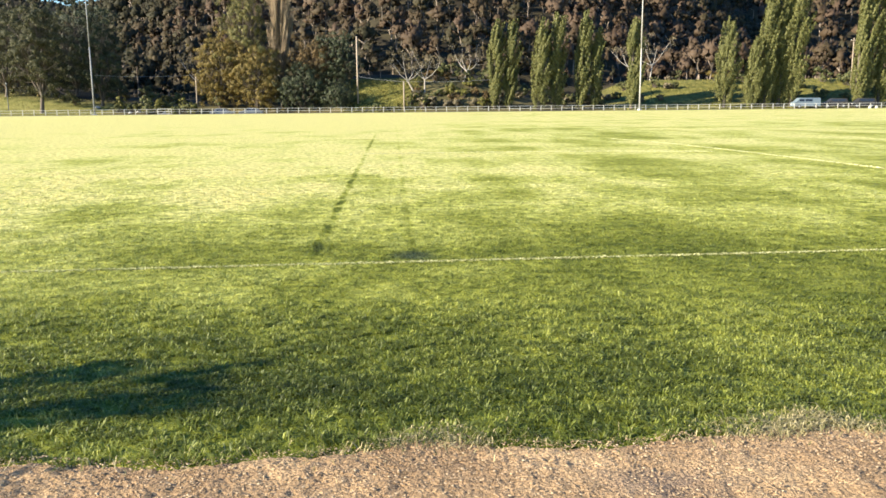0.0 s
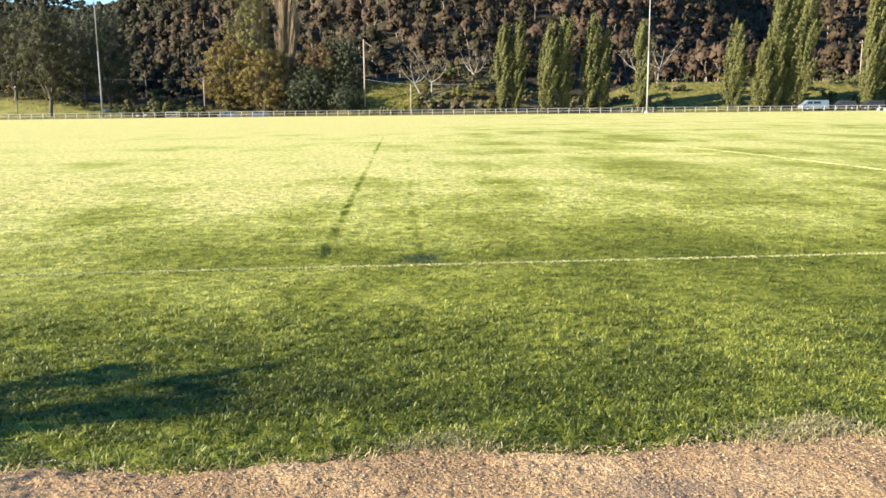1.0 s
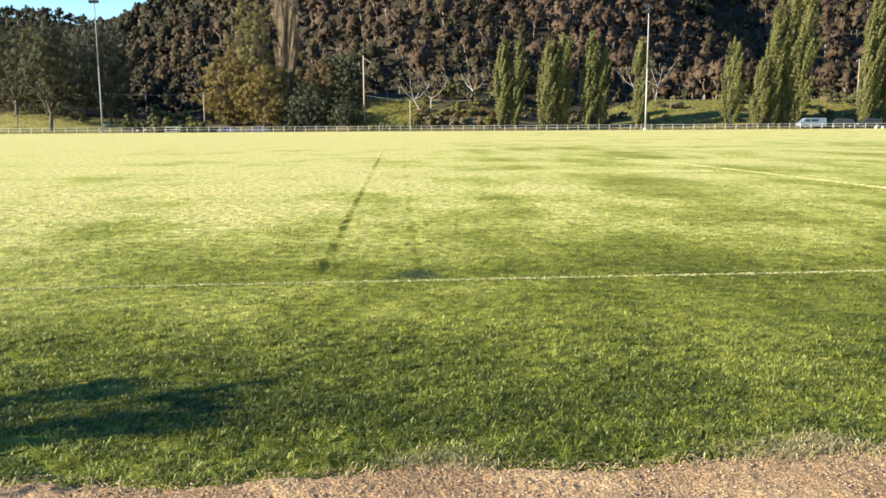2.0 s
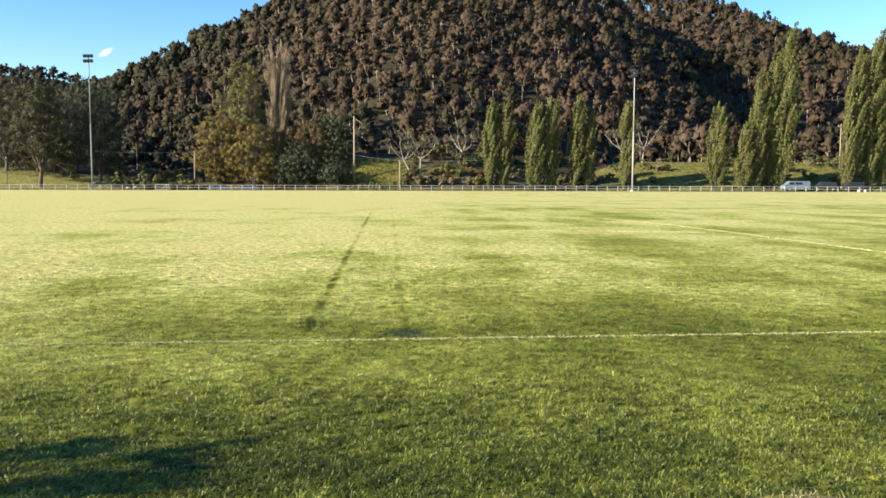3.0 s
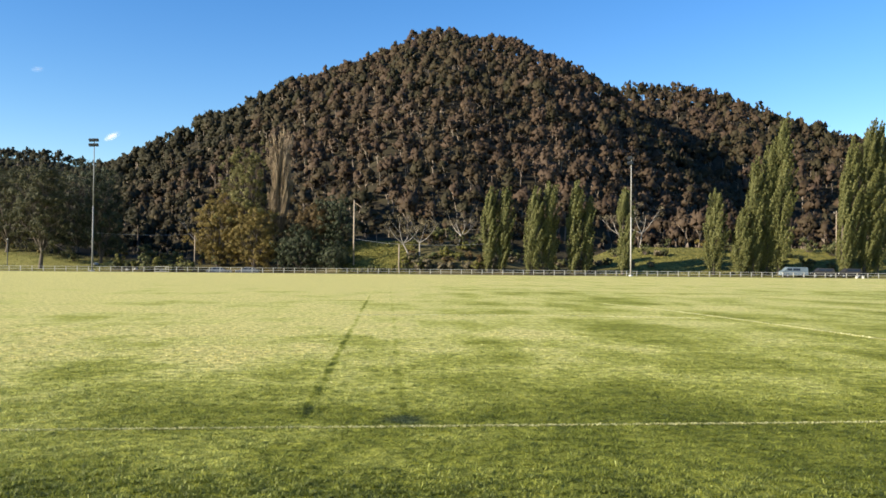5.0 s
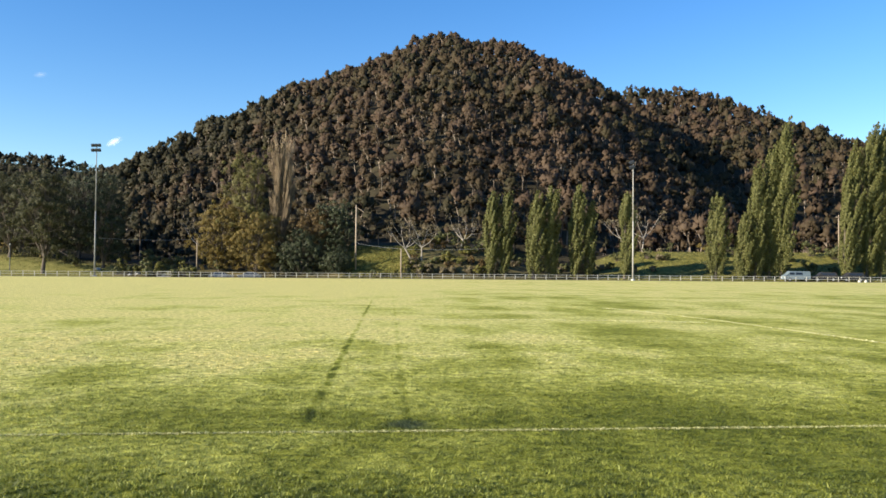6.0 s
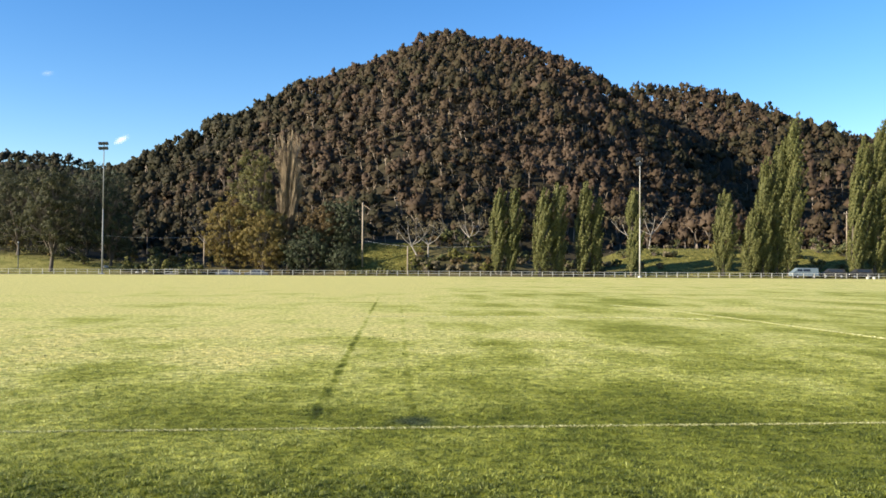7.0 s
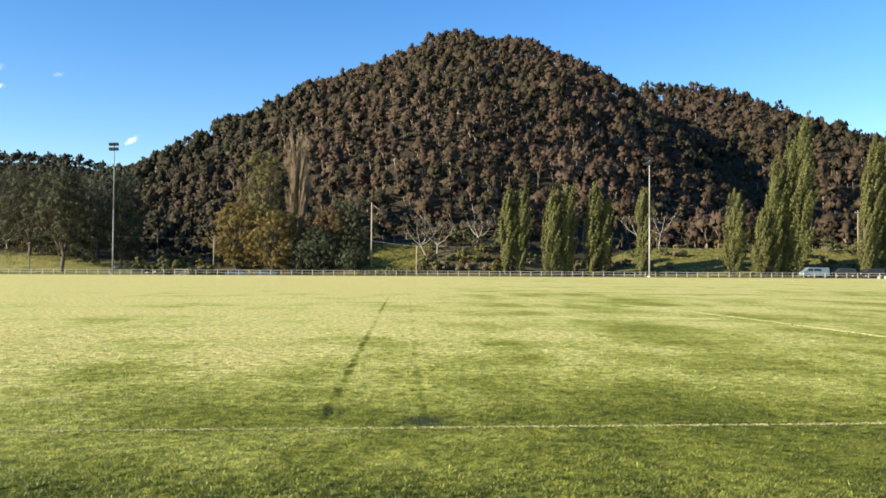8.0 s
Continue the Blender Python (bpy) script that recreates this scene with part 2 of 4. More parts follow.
def make_mottled(name, low, high, scale, rough=0.85, metal=0.0, spec=0.3, depth=0.01, stretch=None, strength=0.5):
    m, n, l, b = material(name, rough, metal, spec)
    f = noise_of(n, l, scale, 5, 0.62, stretch, "object")
    g = noise_of(n, l, scale * 7, 3, 0.6, stretch, "object")
    mixed = calc(n, l, "ADD", calc(n, l, "MULTIPLY", f, 0.65), calc(n, l, "MULTIPLY", g, 0.35))
    l.new(ramp(n, l, mixed, [(0.3, low), (0.7, high)]), b.inputs["Base Color"])
    bump(n, l, b, mixed, strength, depth)
    return m


TURF, BLADES = make_turf(), make_blades()
POPLAR_LEAF = make_leaf("poplar_leaf", [(0.0, (0.082, 0.088, 0.024)), (0.5, (0.130, 0.132, 0.039)), (1.0, (0.195, 0.182, 0.060))], thin=0.3)
ELM_LEAF = make_leaf("elm_leaf", [(0.0, (0.022, 0.027, 0.010)), (0.6, (0.052, 0.054, 0.020)), (1.0, (0.145, 0.128, 0.050))], thin=0.3)
DARK_LEAF = make_leaf("dark_needle", [(0.0, (0.020, 0.026, 0.010)), (1.0, (0.046, 0.054, 0.019))])
YELLOW_LEAF = make_leaf("yellowing_leaf", [(0.0, (0.098, 0.078, 0.019)), (0.5, (0.170, 0.126, 0.031)), (1.0, (0.255, 0.178, 0.050))], thin=0.3)
GREEN_LEAF = make_leaf("willow_leaf", [(0.0, (0.075, 0.076, 0.022)), (0.6, (0.140, 0.128, 0.038)), (1.0, (0.230, 0.190, 0.062))], thin=0.3)
WATTLE_LEAF = make_leaf("wattle_leaf", [(0.0, (0.075, 0.080, 0.018)), (0.5, (0.140, 0.135, 0.030)), (1.0, (0.240, 0.205, 0.052))], thin=0.3)
RUST_LEAF = make_leaf("rust_leaf", [(0.0, (0.062, 0.044, 0.018)), (0.5, (0.110, 0.072, 0.026)), (1.0, (0.190, 0.120, 0.040))], thin=0.3)
BARE_TWIG = make_leaf("bare_twig", [(0.0, (0.130, 0.096, 0.056)), (1.0, (0.290, 0.215, 0.128))])
SHRUB_LEAF = make_leaf("shrub_leaf", [(0.0, (0.055, 0.070, 0.025)), (0.6, (0.110, 0.115, 0.040)), (1.0, (0.190, 0.165, 0.060))], thin=0.3)
DRY_LEAF = make_leaf("dry_leaf", [(0.0, (0.075, 0.062, 0.034)), (0.6, (0.130, 0.104, 0.056)), (1.0, (0.210, 0.165, 0.090))])
GUM_LEAF = make_forest_leaf("gum_leaf", [(0.0, (0.036, 0.034, 0.016)), (0.25, (0.060, 0.049, 0.023)), (0.5, (0.078, 0.054, 0.029)),
                                         (0.75, (0.098, 0.064, 0.040)), (1.0, (0.128, 0.089, 0.056))])
BARK = make_mottled("bark", (0.050, 0.040, 0.030), (0.150, 0.120, 0.090), 1.5, depth=0.03)
GUM_BARK = make_mottled("pale_gum_bark", (0.19, 0.16, 0.125), (0.42, 0.37, 0.30), 1.2, depth=0.02)
GUM_TRUNK = make_mottled("grey_gum_trunk", (0.085, 0.066, 0.048), (0.27, 0.215, 0.160), 0.4, depth=0.02)
WHITE_PAINT = make_mottled("weathered_white_paint", (0.34, 0.325, 0.27), (0.56, 0.535, 0.455), 3.0, rough=0.6, depth=0.002, strength=0.2)
GALV = make_mottled("galvanised_steel", (0.30, 0.30, 0.29), (0.44, 0.44, 0.42), 2.0, rough=0.55, metal=0.3, depth=0.001, strength=0.2)
TIMBER = make_mottled("weathered_timber_pole", (0.22, 0.17, 0.12), (0.42, 0.34, 0.25), 1.0, stretch=(4, 4, 0.4), depth=0.01)

# ================= ground and hills =================
MAIN_CREST = [(-420, 0), (-300, 27), (-257, 46), (-239, 55), (-217, 63), (-182, 69), (-164, 77), (-117, 108), (-75, 130), (-30, 149),
              (8, 157), (38, 154), (67, 142), (91, 133), (112, 122), (135, 90), (165, 52), (200, 25), (260, 3), (420, 0)]
RIGHT_CREST = [(60, 60), (100, 124), (140, 149), (178, 158), (205, 159), (250, 155), (293, 141), (315, 123), (346, 117), (373, 112), (393, 108), (480, 86), (800, 60)]
LEFT_CREST = [(-1200, 113), (-800, 115), (-566, 123), (-497, 122), (-450, 118), (-426, 112), (-380, 96), (-300, 50), (-150, 5)]


def ridge(x, y, crest, y_foot, y_crest, y_back):
    h = np.interp(x, *zip(*crest))
    front = np.clip((y - y_foot) / (y_crest - y_foot), 0, 1)
    back = np.clip((y - y_crest) / (y_back - y_crest), 0, 1)
    return h * (0.8 * front + 0.2 * np.sin(front * np.pi / 2)) * (0.5 + 0.5 * np.cos(back * np.pi))


def hills_at(x, y):
    foot = 188 + 190 * np.clip((-x - 40) / 200, 0, 1) ** 1.3 + 175 * np.clip((x - 30) / 140, 0, 1)
    return ridge(x, y, MAIN_CREST, foot, 600, 1000), ridge(x, y, RIGHT_CREST, 380, 800, 1300), ridge(x, y, LEFT_CREST, 420, 1000, 1700)


def terrain(x, y):
    """Height of the land: a level oval, a grassed bank behind it, then three wooded hills."""
    x, y = np.asarray(x, float), np.asarray(y, float)
    lift = np.clip((y - 153) / 14, 0, 1)
    west, east = np.clip((x + 25) / 7, 0, 1), np.clip((20 - x) / 14, 0, 1)
    shelf = np.clip((y - 153.5) / 13, 0, 1)              # a steep grassed bank up to a track
    paddock = np.clip((y - 157) / 15, 0, 1)
    z = lift ** 2 * (3 - 2 * lift) * 1.3
    z = z - 0.6 * np.exp(-((x + 38) / 13) ** 2) * np.clip((y - 152) / 2.5, 0, 1) * np.clip((161 - y) / 3, 0, 1)   # a sunken car park
    bank = np.clip((y - 162) / 17, 0, 1)
    z = z + bank * bank * (3 - 2 * bank) * 1.6
    z = z + shelf * shelf * (3 - 2 * shelf) * 4.6 * west * west * (3 - 2 * west) * east * east * (3 - 2 * east)
    glade, open_side = np.clip((y - 158) / 24, 0, 1), np.clip((x - 30) / 12, 0, 1)
    z = z + glade * glade * (3 - 2 * glade) * 3.0 * open_side * open_side * (3 - 2 * open_side)
    z = z + paddock * paddock * (3 - 2 * paddock) * 2.4 * np.exp(-((x + 90) / 16) ** 2)
    hills = np.maximum.reduce(hills_at(x, y))
    rough = np.clip((y - 205) / 120, 0, 1) * np.clip((1500 - y) / 300, 0, 1)
    gully = (fractal(x / 75 + 9, y / 130 + 4, 31, 3) - 0.5) * 16 * rough * np.clip((620 - y) / 120, 0, 1)
    return z + hills + gully + (fractal(x / 18, y / 18, 41, 2) - 0.5) * 1.5 * rough


def build_ground():
    xs = np.concatenate([[-3000, -1800], np.arange(-1200, -300, 30), np.arange(-300, -100, 8), np.arange(-100, 100, 4), np.arange(100, 300, 8), np.arange(300, 1201, 30), [1800, 3000]])
    ys = np.concatenate([[-3000, -800, -200, -60], np.arange(-20, 140, 8), np.arange(140, 152, 3), np.arange(152, 182, 1.25), np.arange(182, 260, 3), np.arange(260, 680, 8), np.arange(680, 1800, 35), [2200, 3500]])
    gx, gy = np.meshgrid(xs, ys)
    gz = terrain(gx, gy)
    k = len(xs)
    idx = (np.arange(len(ys) - 1)[:, None] * k + np.arange(k - 1)[None]).ravel()
    faces = np.stack([idx, idx + 1, idx + k + 1, idx + k], 1)
    me = raw_mesh("ground", np.stack([gx, gy, gz], -1), faces, [TURF], smooth=True)
    tagged(new("ground", me), "mown dry-green sports oval turf rising into wooded hills", "ground", kind="structure")


build_ground()


def gravel_edge(x):
    """Where the gravel gives way to turf."""
    x = np.asarray(x, float)
    return 3.67 + 0.085 * x + (fractal(x * 1.6 + 3, x * 0 + 2, 5, 4) - 0.5) * 0.30 + 0.10 * np.exp(-((x - 1.75) / 0.28) ** 2) + 0.05 * np.exp(-((x + 0.05) / 0.2) ** 2)


def make_gravel():
    m, n, l, b = material("gravel", 0.95, spec=0.15)
    big = noise_of(n, l, 1.6, 4, 0.55)
    grit = noise_of(n, l, 60, 4, 0.75)
    peb = n.new("ShaderNodeTexVoronoi")
    peb.inputs["Scale"].default_value = 55
    l.new(n.new("ShaderNodeNewGeometry").outputs["Position"], peb.inputs["Vector"])
    col = ramp(n, l, big, [(0.3, (0.26, 0.163, 0.080)), (0.5, (0.41, 0.265, 0.132)), (0.7, (0.54, 0.365, 0.185))])
    col = mix_col(n, l, 1.0, col, ramp(n, l, grit, [(0.36, (0.42, 0.42, 0.43)), (0.5, (0.92, 0.91, 0.90)), (0.64, (1.35, 1.32, 1.28))]), "MULTIPLY")
    # a scuffed, darker patch of coarse stones
    sep = n.new("ShaderNodeSeparateXYZ")
    l.new(n.new("ShaderNodeNewGeometry").outputs["Position"], sep.inputs[0])
    dx = calc(n, l, "MULTIPLY", calc(n, l, "SUBTRACT", sep.outputs[0], 0.92), 0.8)
    dy = calc(n, l, "MULTIPLY", calc(n, l, "SUBTRACT", sep.outputs[1], 3.28), 1.6)
    rad = calc(n, l, "SQRT", calc(n, l, "ADD", calc(n, l, "MULTIPLY", dx, dx), calc(n, l, "MULTIPLY", dy, dy)))
    rad = calc(n, l, "ADD", rad, calc(n, l, "MULTIPLY", calc(n, l, "SUBTRACT", noise_of(n, l, 9, 4), 0.5), 0.5))
    scuff = calc(n, l, "SUBTRACT", 1.0, smooth_step(n, l, rad, 0.06, 0.30))
    col = mix_col(n, l, calc(n, l, "MULTIPLY", scuff, 0.55), col, (0.15, 0.115, 0.09))
    l.new(col, b.inputs["Base Color"])
    bump(n, l, b, calc(n, l, "ADD", grit, calc(n, l, "MULTIPLY", peb.outputs["Distance"], -0.45)), 1.0, 0.016)
    return m


GRAVEL = make_gravel()
PEBBLE = make_leaf("pebble", [(0.0, (0.19, 0.128, 0.072)), (0.4, (0.33, 0.222, 0.120)), (0.85, (0.44, 0.305, 0.165)), (1.0, (0.50, 0.375, 0.22))], 1.0)


def build_gravel():
    xs = np.concatenate([[-60, -30, -12, -7], np.arange(-4.5, -2.6, 0.1), np.arange(-2.6, 2.7, 0.016), np.arange(2.7, 4.5, 0.1), [7, 12, 30, 60]])
    rel = np.concatenate([[-14, -8, -4, -2.5], np.arange(-1.2, 0.071, 0.016)])
    gx, gr = np.meshgrid(xs, rel)
    gy = gravel_edge(np.clip(gx, -6, 6)) + gr
    gz = 0.014 + (fractal(gx * 4, gy * 4, 11, 4) - 0.5) * 0.03 + (value_noise(gx * 21, gy * 21, 12) - 0.5) * 0.008 + (value_noise(gx * 44, gy * 44, 13) - 0.5) * 0.014
    level = np.clip((gr + 1.25) / 0.1, 0, 1)
    gz = 0.012 + (gz - 0.012) * level - np.clip((gr + 0.05) / 0.12, 0, 1) * 0.05
    k = len(xs)
    idx = (np.arange(len(rel) - 1)[:, None] * k + np.arange(k - 1)[None]).ravel()
    me = raw_mesh("gravel_path", np.stack([gx, gy, gz], -1), np.stack([idx, idx + 1, idx + k + 1, idx + k], 1), [GRAVEL], smooth=True)
    tagged(new("gravel_path", me), "tan crushed gravel path with ragged grassy edge", "path", kind="structure")
    # loose stones lying on it
    n = 12000
    x = RNG.uniform(-2.6, 2.7, n)
    y = gravel_edge(x) - (RNG.random(n) * 0.72 - 0.04)
    z = 0.016 + (fractal(x * 4, y * 4, 11, 4) - 0.5) * 0.03
    r = 0.0032 + 0.0060 * RNG.random(n) ** 4
    octa = np.array([(1, 0, 0), (0, 1, 0), (-1, 0, 0), (0, -1, 0), (0, 0, 0.42), (0, 0, -0.5)], float)
    tri = np.array([(0, 1, 4), (1, 2, 4), (2, 3, 4), (3, 0, 4), (1, 0, 5), (2, 1, 5), (3, 2, 5), (0, 3, 5)])
    v = octa[None] * r[:, None, None] * RNG.uniform(0.7, 1.4, (n, 6, 3))
    a = RNG.uniform(0, 6.28, n)
    c, s = np.cos(a)[:, None], np.sin(a)[:, None]
    v = np.stack([v[..., 0] * c - v[..., 1] * s + x[:, None], v[..., 0] * s + v[..., 1] * c + y[:, None], v[..., 2] + z[:, None] + r[:, None] * 0.25], -1)
    f = (tri[None] + 6 * np.arange(n)[:, None, None]).reshape(-1, 3)
    tagged(new("loose_stones", raw_mesh("loose_stones", v, f, [PEBBLE])), "small loose tan and grey stones on the gravel", "stones", kind="stuff")


build_gravel()


def blades(x, y, length, width, lean, simple=False, way=None):
    """Bent grass blades as arrays; simple ones are single triangles; way is the heading of the tips."""
    n = len(x)
    t = RNG.uniform(0, 6.28, n) if way is None else way
    a = t + 1.57 + RNG.normal(0, 0.5, n)
    out = lean * length
    base = np.stack([x, y, np.full(n, -0.004)], 1)
    side = np.stack([np.cos(a), np.sin(a), np.zeros(n)], 1) * (width / 2)[:, None]
    tip_dir = np.stack([np.cos(t), np.sin(t), np.zeros(n)], 1)
    mid = base + tip_dir * (out * 0.35)[:, None] + np.array([0, 0, 1.0]) * (length * 0.62)[:, None]
    tip = base + tip_dir * out[:, None] + np.array([0, 0, 1.0]) * (length * 0.9 - 0.28 * out)[:, None]
    v = np.stack([base - side, base + side, mid + side * 0.85, mid - side * 0.85, tip], 1)
    f = np.array([(0, 1, 2), (0, 2, 3), (3, 2, 4)])
    if simple:
        v, f = v[:, (0, 1, 4)], np.array([(0, 1, 2)])
    return v, (f[None] + v.shape[1] * np.arange(n)[:, None, None]).reshape(-1, 3)


def build_grass():
    """Tufts of blades spreading from their crowns, over a thin fill of single blades."""
    vs, fs, base = [], [], 0
    zones = ((2.6, 6.8, 300, 17, 0.046, 0.0068), (5.0, 11.5, 190, 13, 0.046, 0.0100), (9.7, 22.0, 50, 10, 0.040, 0.018),
             (2.6, 6.8, 1600, 1, 0.042, 0.0062), (5.0, 11.5, 1300, 1, 0.036, 0.0085), (9.7, 22.0, 500, 1, 0.034, 0.014))
    for y0, y1, per_m2, each, length, width in zones:
        half = 0.60 * y1 + 0.4
        n = int(2 * half * (y1 - y0) * per_m2)
        cx, cy = RNG.uniform(-half, half, n), RNG.uniform(y0, y1, n)
        keep = (np.abs(cx) < 0.60 * cy + 0.4) & (cy > gravel_edge(np.clip(cx, -6, 6)) + 0.03 * RNG.normal(size=n))
        keep &= RNG.random(n) < np.minimum((22.5 - cy) / 9, np.minimum((cy - y0) / 1.8, (y1 - cy) / 1.8))   # the sizes merge gradually
        cx, cy = cx[keep], cy[keep]
        vigour = RNG.uniform(0.6, 1.15, len(cx)) * (0.7 + 0.6 * fractal(cx * 2.2, cy * 2.2, 21, 3))
        vigour = vigour * (1 + 0.25 * np.exp(-((cy - gravel_edge(np.clip(cx, -6, 6))) / 0.35) ** 2))
        x, y, vigour = np.repeat(cx, each), np.repeat(cy, each), np.repeat(vigour, each)
        m = len(x)
        way = RNG.uniform(0, 6.28, m)
        spread = RNG.random(m) * (0.024 if each > 1 else 0.0) * (1 + 0.08 * y0)
        v, f = blades(x + np.cos(way) * spread, y + np.sin(way) * spread, length * vigour * RNG.uniform(0.6, 1.25, m), width * RNG.uniform(0.7, 1.3, m),
                      RNG.uniform(0.5, 1.9, m), y0 > 4, way)
        vs.append(v.reshape(-1, 3)), fs.append(f + base)
        base += v.shape[0] * v.shape[1]
    me = raw_mesh("grass", np.concatenate(vs), np.concatenate(fs), [BLADES])
    tagged(new("grass", me), "short green and straw-flecked turf grass blades", "grass", kind="stuff")


build_grass()


def build_dry_edge():
    """Straw-coloured dead grass lying out over the gravel."""
    mat = make_leaf("straw", [(0.0, (0.13, 0.12, 0.04)), (0.5, (0.25, 0.21, 0.085)), (1.0, (0.45, 0.37, 0.19))], 0.8)
    n = 520
    x = np.concatenate([RNG.uniform(-2.4, 2.6, n), RNG.normal(1.78, 0.22, 1500), RNG.normal(-0.05, 0.18, 500)])
    y = gravel_edge(x) + RNG.normal(0.0, 0.07, len(x))
    v, f = blades(x, y, RNG.uniform(0.02, 0.065, len(x)), RNG.uniform(0.003, 0.006, len(x)), RNG.uniform(0.8, 2.2, len(x)))
    v[..., 2] += 0.008
    tagged(new("dry_grass", raw_mesh("dry_grass", v, f, [mat])), "dry straw-coloured grass along the gravel edge", "grass", kind="stuff")


build_dry_edge()


def build_line():
    """Whitewashed blades in narrow, worn strips: the near line, a far line and an arc of the old markings."""
    mat = make_leaf("line_wash", [(0.0, (0.30, 0.29, 0.10)), (0.5, (0.46, 0.44, 0.19)), (1.0, (0.64, 0.60, 0.33))], 0.8)
    x = RNG.uniform(-9, 10, 11500)
    x = x[RNG.random(len(x)) < 0.55 + 0.55 * fractal(x * 2.2, x * 0 + 5, 61, 3)]
    runs = [(x, 8.36 + 0.090 * x + RNG.normal(0, 0.016, len(x)), 0.027, 0.008, "faint broken white boundary line painted on the turf")]
    x = RNG.uniform(-3.0, 8.5, 1900)
    runs.append((x, 27.3 - 0.022 * (x - 2.6) ** 2 + RNG.normal(0, 0.06, len(x)), 0.040, 0.022, "worn pale line across the middle of the turf"))
    u = RNG.random(2200)
    runs.append((7.0 + 3.3 * u ** 0.55 + RNG.normal(0, 0.03, len(u)), 36.2 - 17.5 * u + RNG.normal(0, 0.05, len(u)), 0.040, 0.022, "worn pale arc of an old field marking"))
    for x, y, tall, wide, label in runs:
        v, f = blades(x, y, tall * RNG.uniform(0.6, 1.3, len(x)), wide * RNG.uniform(0.7, 1.3, len(x)), RNG.uniform(0.3, 1.4, len(x)))
        tagged(new("line_marking", raw_mesh("line_marking", v, f, [mat])), label, "line marking", kind="structure")


build_line()

# ================= forest on the hills =================


def rod_arrays(a, b, r0, r1, sides=5):
    a, b = np.asarray(a, float), np.asarray(b, float)
    d = (b - a) / np.linalg.norm(b - a)
    u = np.cross(d, (0.31, 0.95, 0.07))
    u /= np.linalg.norm(u)
    w = np.cross(d, u)
    ang = np.arange(sides) * 2 * np.pi / sides
    ring = np.cos(ang)[:, None] * u + np.sin(ang)[:, None] * w
    v = np.concatenate([a + ring * r0, b + ring * r1])
    i, j = np.arange(sides), (np.arange(sides) + 1) % sides
    f = np.concatenate([np.stack([i, j, j + sides], 1), np.stack([i, j + sides, i + sides], 1)])
    return v, f


def leaf_cloud(rng, centres, radii, count, size, flat=0.75, stretch_up=0.0, rise=0.8):
    """Single leaf clumps as loose triangles scattered in a set of ball-shaped tufts, more of them near the outside."""
    which = rng.integers(0, len(centres), count)
    d = rng.normal(size=(count, 3))
    d /= np.linalg.norm(d, axis=1)[:, None]
    p = centres[which] + d * (radii[which] * rng.random(count) ** 0.38)[:, None] * np.array([1, 1, flat])
    # each leaf clump faces roughly outwards from its tuft and from the whole crown
    whole = (p - centres.mean(0)) * np.array([1, 1, rise])
    whole /= np.linalg.norm(whole, axis=1)[:, None] + 1e-6
    face = d * 0.70 + whole * 0.55 + rng.normal(size=(count, 3)) * 0.28 + np.array([0, 0, 0.12])
    face /= np.linalg.norm(face, axis=1)[:, None]
    e1 = np.cross(face, rng.normal(size=(count, 3)) + np.array([0, 0, 0.001]))
    e1[:, 2] += stretch_up * np.sign(e1[:, 2])
    e1 /= np.linalg.norm(e1, axis=1)[:, None]
    e2 = np.cross(face, e1) * 1.3
    s = size * rng.uniform(0.5, 1.4, count)[:, None]
    v = np.stack([p - e1 * s * 0.6, p + e2 * s * 0.45, p + e1 * s * 0.6 - e2 * s * 0.15], 1).reshape(-1, 3)
    return v, np.arange(count * 3).reshape(-1, 3)


def join_arrays(pieces):
    vs, fs, slots, base = [], [], [], 0
    for v, f, slot in pieces:
        vs.append(v), fs.append(f + base), slots.append(np.full(len(f), slot))
        base += len(v)
    return np.concatenate(vs), np.concatenate(fs), np.concatenate(slots)


def clump_arrays(rng, centres, radii):
    """Small ragged sprays of foliage, eight faces each, drawn out upwards and turned at random."""
    octa = np.array([(1, 0, 0), (0, 1, 0), (-1, 0, 0), (0, -1, 0), (0, 0, 1.25), (0, 0, -1.0)], float)
    tri = np.array([(0, 1, 4), (1, 2, 4), (2, 3, 4), (3, 0, 4), (1, 0, 5), (2, 1, 5), (3, 2, 5), (0, 3, 5)])
    n = len(centres)
    v = octa[None] * radii[:, None, None] * rng.uniform(0.45, 1.45, (n, 6, 1)) + rng.normal(0, 0.22, (n, 6, 3)) * radii[:, None, None]
    a = rng.uniform(0, 6.28, n)
    c, q = np.cos(a)[:, None], np.sin(a)[:, None]
    v = np.stack([v[..., 0] * c - v[..., 1] * q, v[..., 0] * q + v[..., 1] * c, v[..., 2]], -1) + centres[:, None]
    return v.reshape(-1, 3), (tri[None] + 6 * np.arange(n)[:, None, None]).reshape(-1, 3)


